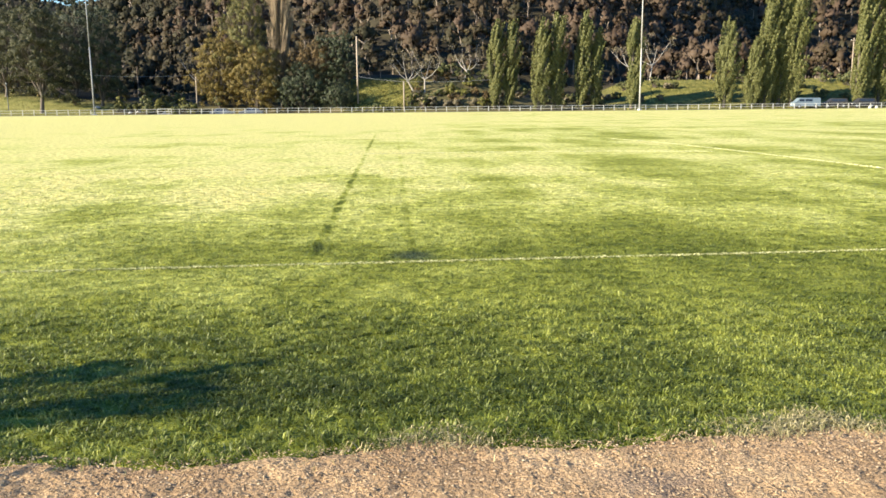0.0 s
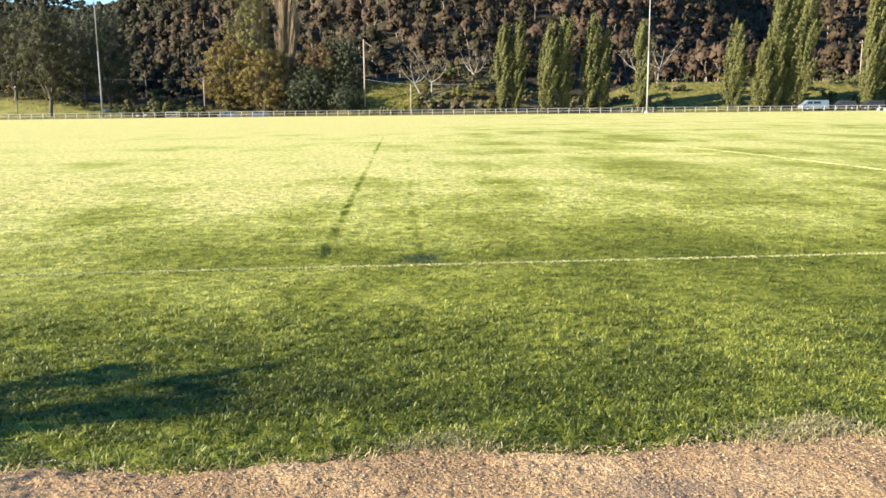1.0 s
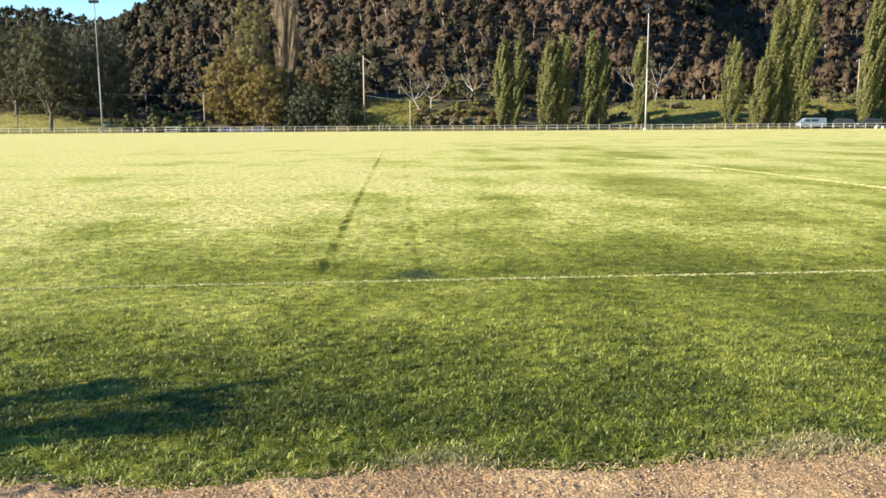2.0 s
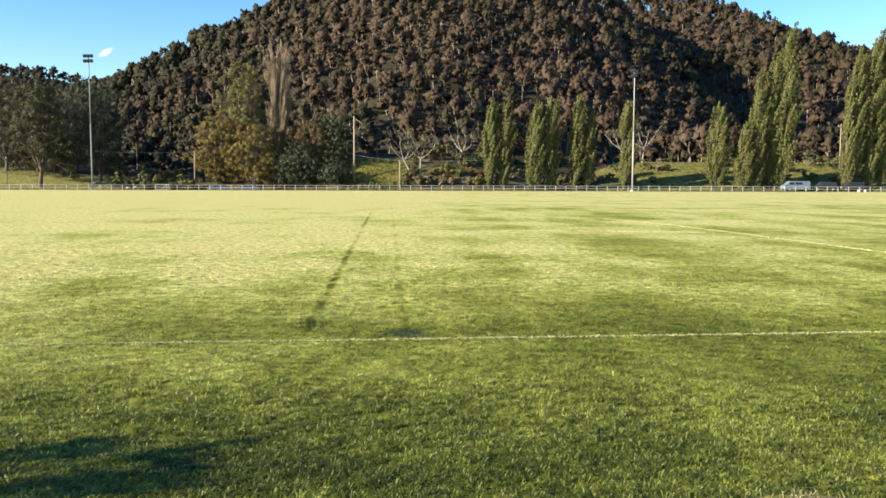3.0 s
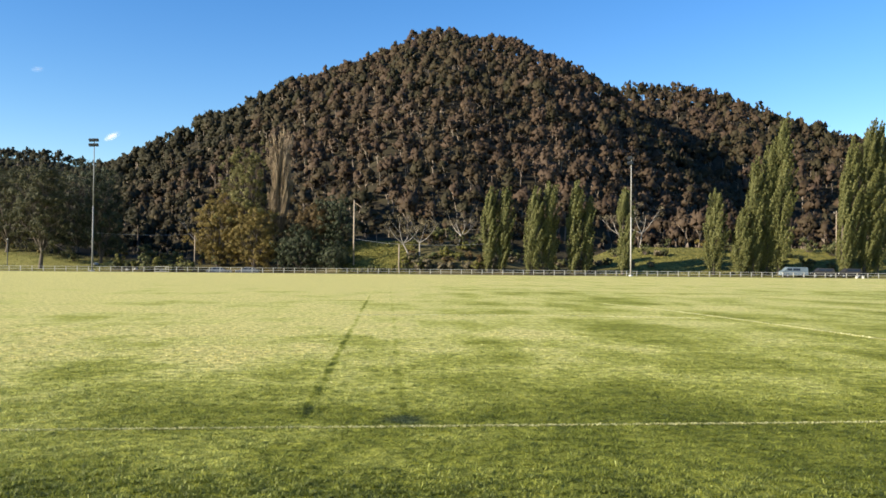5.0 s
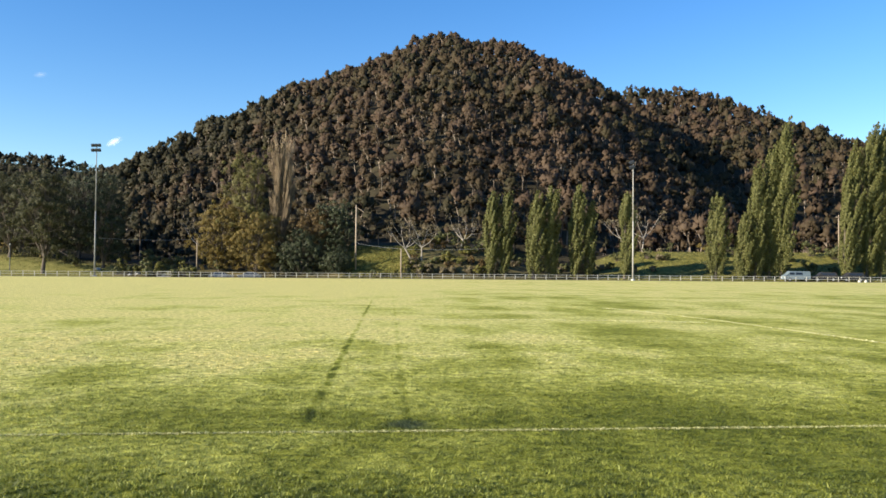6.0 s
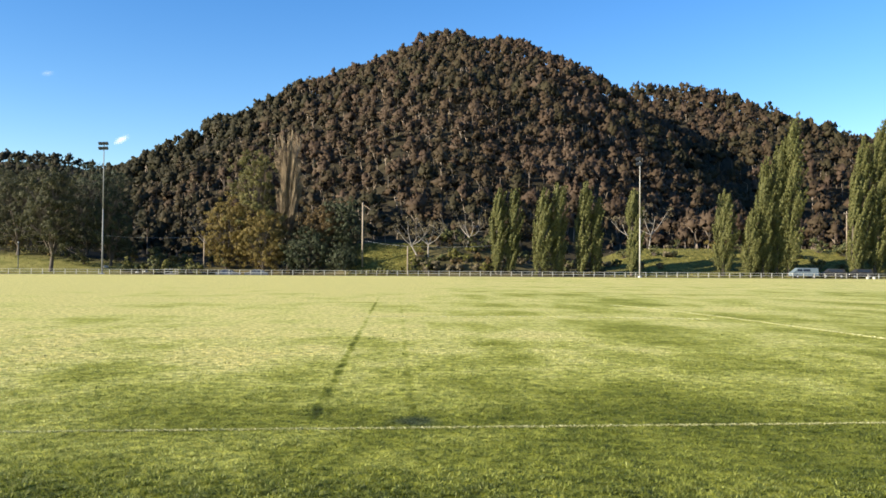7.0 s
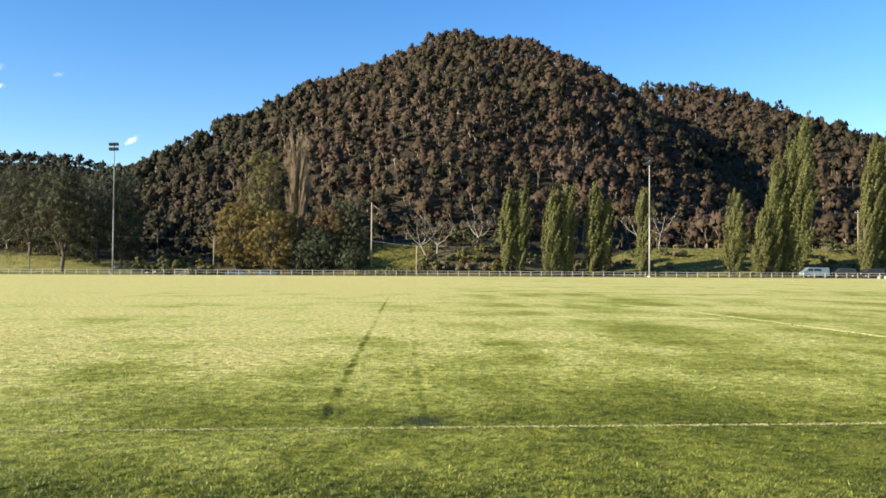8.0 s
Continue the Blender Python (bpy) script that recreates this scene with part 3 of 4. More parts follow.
def gum_template(seed, leaves, leaf_size, sprays, limbs=4):
    """A forest gum about 12 m high: bare lower trunk, forking limbs, a broad ragged crown of sprays and loose leaves."""
    rng = np.random.default_rng(seed)
    top = rng.uniform(1.8, 5.0)
    knee = np.array([rng.normal(0, 0.5), rng.normal(0, 0.5), top])
    pieces = [(*rod_arrays((0, 0, -1.0), knee, 0.19, 0.13), 1)]
    wide, tall = rng.uniform(2.2, 3.6), rng.uniform(2.6, 4.6)
    heart = knee + np.array([rng.normal(0, 0.4), rng.normal(0, 0.4), tall * 0.75])
    d = rng.normal(size=(sprays, 3))
    d /= np.linalg.norm(d, axis=1)[:, None]
    d[:, 2] = np.abs(d[:, 2]) * 1.4 - 0.55
    centres = heart + d * (wide, wide, tall) * rng.uniform(0.3, 1.0, (sprays, 1))
    radii = rng.uniform(0.45, 1.0, sprays) * math.sqrt(24 / sprays)
    for k in range(limbs):
        pieces.append((*rod_arrays(knee, centres[k], 0.11, 0.04, 3), 1))
    masses, leaf = clump_arrays(rng, centres, radii), leaf_cloud(rng, centres, radii * 1.5, leaves, leaf_size, 0.9, 0.8)
    wood = join_arrays(pieces)
    v, f, slots = join_arrays([(wood[0], wood[1], 1), (*masses, 0), (leaf[0], leaf[1][:, ::-1], 0)])
    # foliage is shaded as one rounded, uneven crown
    out = (v - heart) / (wide, wide, tall)
    out /= np.linalg.norm(out, axis=1)[:, None] + 1e-6
    own = np.concatenate([wood[0] * 0, (masses[0] - np.repeat(centres, 6, 0)) / np.repeat(radii, 6)[:, None], rng.normal(0, 0.5, leaf[0].shape)])
    nrm = out * 0.75 + own * 0.45 + np.array([0, 0, 0.1])
    nw = len(wood[0])
    axis = np.array([wood[0][:, 0] - knee[0] * 0.5, wood[0][:, 1] - knee[1] * 0.5, np.full(nw, 0.01)]).T
    nrm[:nw] = axis
    nrm /= np.linalg.norm(nrm, axis=1)[:, None] + 1e-6
    return v, f, slots, nrm


def plant(templates, x, y, z, scale, tint, rng):
    """Copies of templates joined into arrays."""
    vs, fs, ss, ts, ns, base = [], [], [], [], [], 0
    pick = rng.integers(0, len(templates), len(x))
    for k, (v, f, s, nrm) in enumerate(templates):
        w = np.where(pick == k)[0]
        if not len(w):
            continue
        a = rng.uniform(0, 6.28, len(w))
        c, q = np.cos(a)[:, None], np.sin(a)[:, None]
        wide = scale[w] * rng.uniform(0.85, 1.2, len(w))
        pts = np.stack([(v[None, :, 0] * c - v[None, :, 1] * q) * wide[:, None] + x[w][:, None], (v[None, :, 0] * q + v[None, :, 1] * c) * wide[:, None] + y[w][:, None],
                        v[None, :, 2] * scale[w][:, None] + z[w][:, None]], -1)
        turned = np.stack([nrm[None, :, 0] * c - nrm[None, :, 1] * q, nrm[None, :, 0] * q + nrm[None, :, 1] * c, np.broadcast_to(nrm[None, :, 2], (len(w), len(v)))], -1)
        vs.append(pts.reshape(-1, 3)), ns.append(turned.reshape(-1, 3))
        fs.append((f[None] + len(v) * np.arange(len(w))[:, None, None]).reshape(-1, 3) + base)
        ss.append(np.tile(s, len(w)))
        ts.append(np.repeat(tint[w], len(f)))
        base += len(v) * len(w)
    return np.concatenate(vs), np.concatenate(fs), np.concatenate(ss), np.concatenate(ts), np.concatenate(ns)


def scatter(y0, y1, step, rng):
    gx, gy = np.meshgrid(np.arange(-0.66 * y1, 0.66 * y1, step), np.arange(y0, y1, step))
    x = gx.ravel() + rng.uniform(-0.5, 0.5, gx.size) * step
    y = gy.ravel() + rng.uniform(-0.5, 0.5, gx.size) * step
    keep = np.abs(x) < 0.62 * y + 15
    return x[keep], y[keep]


def build_forest(name, label, y0, y1, step, leaves, leaf_size, sprays, seed, rule, brown, height=1.0, limbs=4):
    rng = np.random.default_rng(seed)
    x, y = scatter(y0, y1, step, rng)
    keep = rule(x, y)
    x, y = x[keep], y[keep]
    z = terrain(x, y) - 0.2
    patch = fractal(x / 60, y / 90, 71, 3)
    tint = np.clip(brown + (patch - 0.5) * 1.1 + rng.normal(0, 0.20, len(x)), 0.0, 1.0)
    tint = np.clip(tint - 0.55 * np.clip((-x - 38) / 55, 0, 1), 0, 1)   # shade of the western flank, painted as a darker, greener tint
    tint = np.clip(tint - 0.40 * np.exp(-((y - 182) / 26) ** 2) * np.clip((34 - x) / 14, 0, 1), 0, 1)   # deep shade along the foot of the hill, put into the tint too
    tint = np.clip(tint - 0.22 * np.clip((x - 70) / 40, 0, 1) * np.clip((y - 330) / 60, 0, 1), 0, 1)   # dark green gully trees, with the gully's shade added to their tint
    scale = rng.uniform(0.65, 1.15, len(x)) * height
    templates = [gum_template(seed * 50 + k, leaves, leaf_size, sprays, limbs) for k in range(9)]
    v, f, s, t, nrm = plant(templates, x, y, z, scale, tint, rng)
    tagged(new(name, raw_mesh(name, v, f, [GUM_LEAF, GUM_TRUNK], s, t, True, nrm)), label, "forest", kind="stuff")


def main_face(x, y):
    main, right, left = hills_at(x, y)
    return (main > np.maximum(right, left) - 10) | (y < 400)


def lower_face(x, y):
    """From the foot of the hill up, but for the grassed bank and a clearing."""
    edge = 186 + 5 * np.sin(x / 13) - 12 * np.exp(-((x + 4) / 16) ** 2) + 18 * np.exp(-((x - 42) / 14) ** 2) + 22 * np.exp(-((x - 88) / 16) ** 2)
    return y > edge


build_forest("lower_forest", "grey-brown open gum forest at the foot of the hill", 184, 330, 5.7, 150, 0.38, 26, 1, lower_face, 0.52, 0.92)
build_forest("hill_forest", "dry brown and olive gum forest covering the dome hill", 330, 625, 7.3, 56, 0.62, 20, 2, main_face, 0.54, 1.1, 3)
build_forest("understorey", "low olive and brown scrub under the gum forest", 170, 335, 5.0, 26, 0.8, 9, 5,
             lambda x, y: (y > 181 + 4 * np.sin(x / 9) - 10 * np.exp(-((x + 4) / 18) ** 2) + 18 * np.exp(-((x - 44) / 15) ** 2) + 22 * np.exp(-((x - 88) / 16) ** 2)), 0.30, 0.42, 1)
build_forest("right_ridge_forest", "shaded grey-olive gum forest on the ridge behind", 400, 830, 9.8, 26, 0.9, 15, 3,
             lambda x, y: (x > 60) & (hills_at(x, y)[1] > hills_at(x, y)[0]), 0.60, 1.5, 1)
build_forest("left_ridge_forest", "distant blue-green wooded ridge", 740, 1020, 12.5, 20, 1.2, 15, 4,
             lambda x, y: (x < -150) & (hills_at(x, y)[2] > hills_at(x, y)[0]), 0.18, 1.4, 1)

# ================= fence =================


def fence_y(x):
    return 150.0 - 4.0 * (x / 80.0) ** 2 + 0.03 * x


def build_fence():
    step, n = 1.86, 92
    x0 = -85.0
    for side, i0, i1 in (("", 0, n),):
        fence = empty("boundary_fence", 0, 0, 0, "white painted post and two-rail fence round the oval", "fence")
        post_me = bpy.data.meshes.new("post")
        bm = bmesh.new()
        box(bm, 0, 0, 0.46, 0.10, 0.10, 1.0, 0.012)
        bm.to_mesh(post_me)
        bm.free()
        post_me.materials.append(WHITE_PAINT)
        for i in range(i0, i1):
            x = x0 + i * step
            p = new("post", post_me)
            p.parent = fence
            p.location = (x, fence_y(x), 0)
            p.rotation_euler = (0, RNG.normal(0, 0.012), 0)
        # each rail is a run of pipe three bays long
        for height, name in ((0.90, "top_rail"), (0.47, "middle_rail")):
            for i in range(i0, i1 - 1, 3):
                xa, xb = x0 + i * step, x0 + min(i + 3, i1 - 1) * step
                bm = bmesh.new()
                rod(bm, (xa, fence_y(xa) - 0.09, height + RNG.normal(0, 0.006)), (xb, fence_y(xb) - 0.09, height + RNG.normal(0, 0.006)), 0.028, 0.028, 6)
                part(name, bm, WHITE_PAINT, fence)
    # the kerb-like dark strip of ground below it
    xs = np.arange(-86, 87, 2.0)
    rows = [np.stack([xs, fence_y(xs) + d, np.full(len(xs), h)], 1) for d, h in ((-1.3, -0.02), (-0.9, 0.05), (1.5, 0.06), (2.6, -0.05))]
    k = len(xs)
    idx = (np.arange(3)[:, None] * k + np.arange(k - 1)[None]).ravel()
    strip_mat = make_mottled("dark_ground", (0.045, 0.035, 0.022), (0.11, 0.085, 0.05), 0.8, depth=0.03)
    tagged(new("dark_strip", raw_mesh("dark_strip", np.concatenate(rows), np.stack([idx, idx + 1, idx + k + 1, idx + k], 1), [strip_mat], smooth=True)),
           "dark strip of ground under the boundary fence", "path", kind="structure")


build_fence()

# ================= poles =================
LAMP_GLASS, _n, _l, _b = material("lamp_glass", 0.35, spec=0.3)
_b.inputs["Base Color"].default_value = (0.03, 0.035, 0.045, 1)
DULL_STEEL = make_mottled("dull_grey_steel", (0.13, 0.13, 0.125), (0.26, 0.26, 0.25), 0.5, rough=0.7, depth=0.002, strength=0.2)
PALE_STEEL = make_mottled("pale_painted_steel", (0.32, 0.30, 0.26), (0.44, 0.42, 0.36), 1.5, rough=0.55, depth=0.002, strength=0.2)
LAMP_CASE = make_mottled("lamp_housing", (0.035, 0.040, 0.046), (0.09, 0.10, 0.11), 4.0, rough=0.5, metal=0.3, depth=0.002)


def light_tower(x, y, height, turn, mat, label):
    tower = empty("light_tower", x, y, float(terrain(x, y)), label, "light pole", "floodlight towers")
    tower.rotation_euler = (0, 0, turn)
    bm = bmesh.new()
    rod(bm, (0, 0, -0.3), (0, 0, height * 0.5), 0.15, 0.11, 12)
    rod(bm, (0, 0, height * 0.5), (0, 0, height), 0.105, 0.07, 12)
    part("pole", bm, mat, tower, smooth=True)
    bm = bmesh.new()
    rod(bm, (0, 0, 0), (0, 0, 0.25), 0.42, 0.40, 12)
    part("footing", bm, GALV, tower)
    for z in (height - 0.1, height - 0.95):
        bm = bmesh.new()
        box(bm, 0, 0, z, 1.7, 0.10, 0.10, 0.01)
        part("crossarm", bm, GALV, tower)
        for dx in (-0.62, 0.0, 0.62) if z > height - 1 else (-0.62, 0.62):
            bm = bmesh.new()
            tilt = Matrix.Rotation(radians(35), 4, "X")
            box(bm, dx, -0.22, z + 0.12, 0.54, 0.30, 0.56, 0.05, tilt)
            lamp = part("floodlight", bm, LAMP_CASE, tower)
            bm = bmesh.new()
            box(bm, dx, -0.38, z + 0.01, 0.42, 0.02, 0.42, 0.0, tilt)
            part("glass", bm, LAMP_GLASS, lamp)
    return tower


light_tower(-60.4, 146.4, 23.0, radians(-8), DULL_STEEL, "tall grey steel floodlight tower beside the fence")
light_tower(34.6, 149.4, 21.2, radians(-80), PALE_STEEL, "tall pale floodlight tower with lamps seen end on")


def timber_pole(x, y, height, arm, label, r=0.16):
    z = float(terrain(x, y))
    pole = empty("utility_pole", x, y, z, label, "pole")
    bm = bmesh.new()
    rod(bm, (0, 0, -0.3), (0, 0, height), r, r * 0.7, 10)
    part("pole", bm, TIMBER, pole, smooth=True)
    if arm:
        bm = bmesh.new()
        box(bm, 0, -0.16, height - 0.5, arm, 0.10, 0.12, 0.01)
        part("crossarm", bm, TIMBER, pole)
        for dx in (-arm / 2 + 0.15, arm / 2 - 0.15):
            bm = bmesh.new()
            rod(bm, (dx, -0.16, height - 0.44), (dx, -0.16, height - 0.24), 0.05, 0.04, 8)
            part("insulator", bm, WHITE_PAINT, pole)
    return pole


timber_pole(-15.9, 158, 12.2, 0, "tall bare weathered timber pole behind the fence", 0.17)
timber_pole(-7.2, 155, 5.3, 0, "short pale timber post behind the fence", 0.14)
timber_pole(81.4, 170, 10.0, 1.4, "timber power pole beside the poplars", 0.12)
timber_pole(-46.5, 160, 6.5, 0, "thin grey timber pole among shrubs", 0.12)


def cable(a, b, sag, label):
    bm = bmesh.new()
    a, b = Vector(a), Vector(b)
    pts = [a.lerp(b, k / 16) - Vector((0, 0, sag * 4 * (k / 16) * (1 - k / 16))) for k in range(17)]
    for p, q in zip(pts, pts[1:]):
        rod(bm, p, q, 0.016, 0.016, 4)
    tagged(new("overhead_cable", mesh_of("overhead_cable", bm, GALV)), label, "cable")


cable((-15.9, 158, 6.6), (-7.2, 155, 5.5), 0.15, "pale overhead cable between the two posts")
cable((-7.2, 155, 5.5), (9.8, 156.0, 5.8), 0.25, "pale overhead cable running to the poplars")
cable((-60.0, 146.6, 6.8), (-46.5, 160, 7.2), 0.3, "pale overhead cable between tower and pole")

# ================= single trees =================


def tree_thing(name, x, y, label, category, trunk, crown, trunk_mat, crown_mat, group=""):
    """trunk and crown: lists of (vertices, triangles)."""
    ob = empty(name, x, y, float(terrain(x, y)) - 0.05, label, category, group)
    v, f, _ = join_arrays([(a, b, 0) for a, b in trunk])
    part("trunk", raw_mesh("trunk", v, f, [trunk_mat], smooth=True), None, ob)
    if crown:
        v, f, _ = join_arrays([(a, b, 0) for a, b in crown])
        part("crown", raw_mesh("crown", v, f, [crown_mat]), None, ob)
    return ob


def poplar(x, y, height, width, seed, leaves=15000, lean=0.03, label="tall columnar green poplar with wind-swept foliage"):
    """Lombardy poplar: a slim stem with steep plumes of leaves from the ground up."""
    rng = np.random.default_rng(seed)
    trunk = [rod_arrays((0, 0, -0.3), (lean * height * 0.4, 0, height * 0.45), 0.34, 0.20, 7), rod_arrays((lean * height * 0.4, 0, height * 0.45), (lean * height, 0, height * 0.9), 0.20, 0.05, 6)]
    plumes = int(50 + height * 3.2)
    centres, radii = [], []
    for k in range(plumes):
        u = (k + rng.random()) / plumes
        z0 = height * (0.03 + 0.83 * u)
        shape = (0.62 + 0.38 * math.sin(min(1, u * 2.2) * math.pi / 2)) * (1 - 0.62 * max(0, (u - 0.55) / 0.45) ** 1.6)
        a = rng.uniform(0, 6.28)
        r = width * 0.5 * shape * rng.uniform(0.3, 1.15)
        length = rng.uniform(1.6, 3.6) * (0.6 + 0.4 * height / 20)
        start = np.array([lean * z0 + math.cos(a) * r * 0.65, math.sin(a) * r * 0.65, z0])
        end = np.array([lean * (z0 + length) + math.cos(a) * r + 0.20 * length, math.sin(a) * r, min(z0 + length, height * rng.uniform(0.96, 1.02))])
        if k % 3 == 0:
            trunk.append(rod_arrays((lean * z0 * 0.9, 0, z0 - 0.6), end, 0.06, 0.02, 4))
        for q in np.linspace(0, 1, 5):
            centres.append(start + (end - start) * q)
            radii.append(width * rng.uniform(0.075, 0.135) * (1.15 - 0.75 * q))
    crown = [leaf_cloud(rng, np.array(centres), np.array(radii), leaves, 0.22, 1.6, 0.9, 0.12)]
    return tree_thing("poplar", x, y, label, "tree", trunk, crown, BARK, POPLAR_LEAF, "row of poplars")


for k, (px, py, ph, pw) in enumerate([(9.4, 156, 16.0, 2.9), (12.1, 156.5, 16.2, 2.8), (17.2, 154, 16.2, 3.3), (20.5, 155, 17.8, 3.1), (25.2, 156, 17.9, 3.0), (27.7, 156.5, 14.9, 2.2), (34.7, 156.5, 16.2, 3.1),
                                      (51.9, 157, 15.9, 4.1), (56.5, 156, 12.6, 3.4), (59.5, 157, 22.6, 3.5), (62.4, 158, 26.6, 3.8), (64.4, 157.5, 31.0, 4.2),
                                      (76.3, 157, 20.6, 3.0), (78.0, 158, 26.9, 3.9), (81.2, 158.5, 30.2, 4.0), (84.2, 159.5, 30.6, 4.2)]):
    poplar(px, py, ph, pw * 1.18, 100 + k, leaves=int(1250 * ph), lean=0.010 + 0.010 * (k % 3))


def broad_tree(name, x, y, height, width, seed, leaf_mat, label, leaves=16000, clear=0.2, limbs=14, leaf=0.19, tuft=0.088, bark=None, flat=0.8):
    """A rounded, uneven crown carried on forking limbs."""
    rng = np.random.default_rng(seed)
    fork = np.array([rng.normal(0, 0.2), rng.normal(0, 0.2), height * clear])
    trunk = [rod_arrays((0, 0, -0.4), fork, 0.022 * height, 0.016 * height, 8)]
    centres, radii = [], []
    for k in range(limbs):
        a = k * 2.4 + rng.uniform(-0.4, 0.4)
        up = (k + 0.5) / limbs
        reach = width * 0.5 * math.sqrt(max(0.05, 1 - (1.75 * (up - 0.42)) ** 2)) * rng.uniform(0.55, 0.9)
        end = np.array([math.cos(a) * reach, math.sin(a) * reach, height * (clear + 0.08 + (0.90 - clear) * up)])
        mid = fork + (end - fork) * 0.5 + np.array([0, 0, 0.06 * height])
        trunk += [rod_arrays(fork, mid, 0.010 * height, 0.006 * height, 6), rod_arrays(mid, end, 0.006 * height, 0.002 * height, 5)]
        for k2 in range(30):
            tip = end + rng.normal(0, 1, 3) * width * (0.16, 0.16, 0.12)
            tip[2] = max(tip[2], height * clear * 0.8)
            if k2 % 2:
                trunk.append(rod_arrays(mid, tip, 0.003 * height, 0.001 * height, 4))
            centres.append(tip)
            radii.append(width * tuft * rng.uniform(0.5, 1.0))
    crown = [leaf_cloud(rng, np.array(centres), np.array(radii), int(leaves * 2.1), leaf, flat, 0.6)]
    return tree_thing(name, x, y, label, "tree", trunk, crown, bark or BARK, leaf_mat)


broad_tree("elm_tree", -75.0, 158, 19.0, 10.5, 201, ELM_LEAF, "large olive deciduous tree with upright plumes behind the fence", 22000, 0.16)
broad_tree("elm_tree", -86.5, 168, 17.0, 12.0, 202, ELM_LEAF, "large olive deciduous tree with forked low trunk", 18000, 0.09)
broad_tree("elm_tree", -99.0, 175, 18.0, 14.0, 203, ELM_LEAF, "large olive deciduous tree at the field edge", 13000, 0.16)
broad_tree("pine_tree", -66.5, 165, 18.2, 8.5, 204, DARK_LEAF, "dense dark green conifer in deep shade", 16000, 0.05)
broad_tree("pine_tree", -75.0, 174, 18.0, 12.0, 205, DARK_LEAF, "dense dark green conifer behind the elms", 12000, 0.08)
broad_tree("willow_tree", -37.6, 166, 22.6, 9.5, 206, GREEN_LEAF, "tall yellow-green tree with drooping foliage", 22000, 0.04)
broad_tree("willow_tree", -43.0, 163, 13.0, 8.5, 207, YELLOW_LEAF, "yellowing autumn tree beside the fence", 16000, 0.03)
broad_tree("autumn_tree", -35.0, 160, 11.0, 8.0, 208, YELLOW_LEAF, "golden brown autumn tree by the fence", 12000, 0.03)
broad_tree("autumn_tree", -25.2, 165.0, 11.5, 8.5, 209, RUST_LEAF, "rust-orange autumn tree above dark shrubs", 12000, 0.25)
broad_tree("pine_tree", -20.2, 164, 9.6, 7.4, 210, DARK_LEAF, "low dense dark evergreen behind the fence", 12000, 0.04)
broad_tree("pine_tree", -19.4, 157.0, 3.8, 5.4, 212, DARK_LEAF, "low dark evergreen bush at the foot of the bank", 5000, 0.04)
broad_tree("pine_tree", -26.6, 160.0, 7.4, 8.5, 211, DARK_LEAF, "low dense dark evergreen beside the bare poplar", 10000, 0.04)


def bare_poplar(x, y, height, width, seed):
    """Leafless poplar: a sheaf of steep pale twigs."""
    rng = np.random.default_rng(seed)
    trunk = [rod_arrays((0, 0, -0.3), (0, 0, height * 0.5), 0.36, 0.2, 8), rod_arrays((0, 0, height * 0.5), (0.3, 0, height * 0.95), 0.2, 0.04, 6)]
    twigs = []
    for k in range(70):
        z0 = height * rng.uniform(0.12, 0.72)
        a, r = rng.uniform(0, 6.28), width * 0.5 * rng.uniform(0.4, 1.0)
        end = np.array([math.cos(a) * r, math.sin(a) * r, min(height * rng.uniform(0.9, 1.0), z0 + height * rng.uniform(0.18, 0.36))])
        trunk.append(rod_arrays((0, 0, z0), end, 0.07, 0.025, 4))
        for _ in range(48):
            p = np.array([0, 0, z0]) + (end - (0, 0, z0)) * rng.uniform(0.3, 1.0)
            q = p + np.array([rng.normal(0, 0.22), rng.normal(0, 0.22), rng.uniform(1.2, 2.8)])
            twigs.append(rod_arrays(p, q, 0.036, 0.014, 3))
    ob = tree_thing("bare_poplar", x, y, "tall leafless pale brown poplar", "tree", trunk, twigs, BARK, BARE_TWIG)
    return ob


bare_poplar(-31.1, 164, 26.0, 5.4, 301)


def pale_gum(x, y, height, seed, label, lean=0.0):
    """Small gum with a white trunk forking low and thin grey foliage."""
    rng = np.random.default_rng(seed)
    fork = np.array([lean, 0, height * 0.34])
    trunk = [rod_arrays((0, 0, -0.3), fork, 0.18, 0.13, 8)]
    centres, radii = [], []
    for k in range(4):
        a = math.pi * (k + 0.5) / 4 + rng.uniform(-0.2, 0.2)
        end = fork + np.array([math.cos(a) * height * 0.42, rng.normal(0, 0.8), height * rng.uniform(0.30, 0.5)])
        mid = fork + (end - fork) * 0.5 + np.array([0, 0, -0.05 * height])
        trunk += [rod_arrays(fork, mid, 0.11, 0.08, 6), rod_arrays(mid, end, 0.08, 0.03, 5)]
        for _ in range(4):
            tip = end + rng.normal(0, 0.9, 3) + np.array([0, 0, 0.6])
            trunk.append(rod_arrays(mid + (end - mid) * rng.uniform(0.2, 0.9), tip, 0.035, 0.012, 4))
            centres.append(tip), radii.append(rng.uniform(0.6, 1.2))
    return tree_thing("gum_tree", x, y, label, "tree", trunk, [leaf_cloud(rng, np.array(centres), np.array(radii), 600, 0.22)], GUM_BARK, DRY_LEAF)


pale_gum(-5.2, 160.5, 7.4, 401, "small gum tree with leaning white trunk", -1.5)
pale_gum(-3.5, 161, 7.0, 402, "small gum tree with white forked trunk")
pale_gum(3.8, 164.5, 5.6, 403, "small gum tree with pale splayed limbs", 0.8)
pale_gum(-50.0, 178, 9.0, 404, "pale gum tree leaning over shrubs", -1.0)
pale_gum(46.0, 190, 10.0, 405, "pale gum tree on the slope", 0.5)
pale_gum(41.0, 186, 9.0, 406, "pale gum tree on the slope", -0.6)


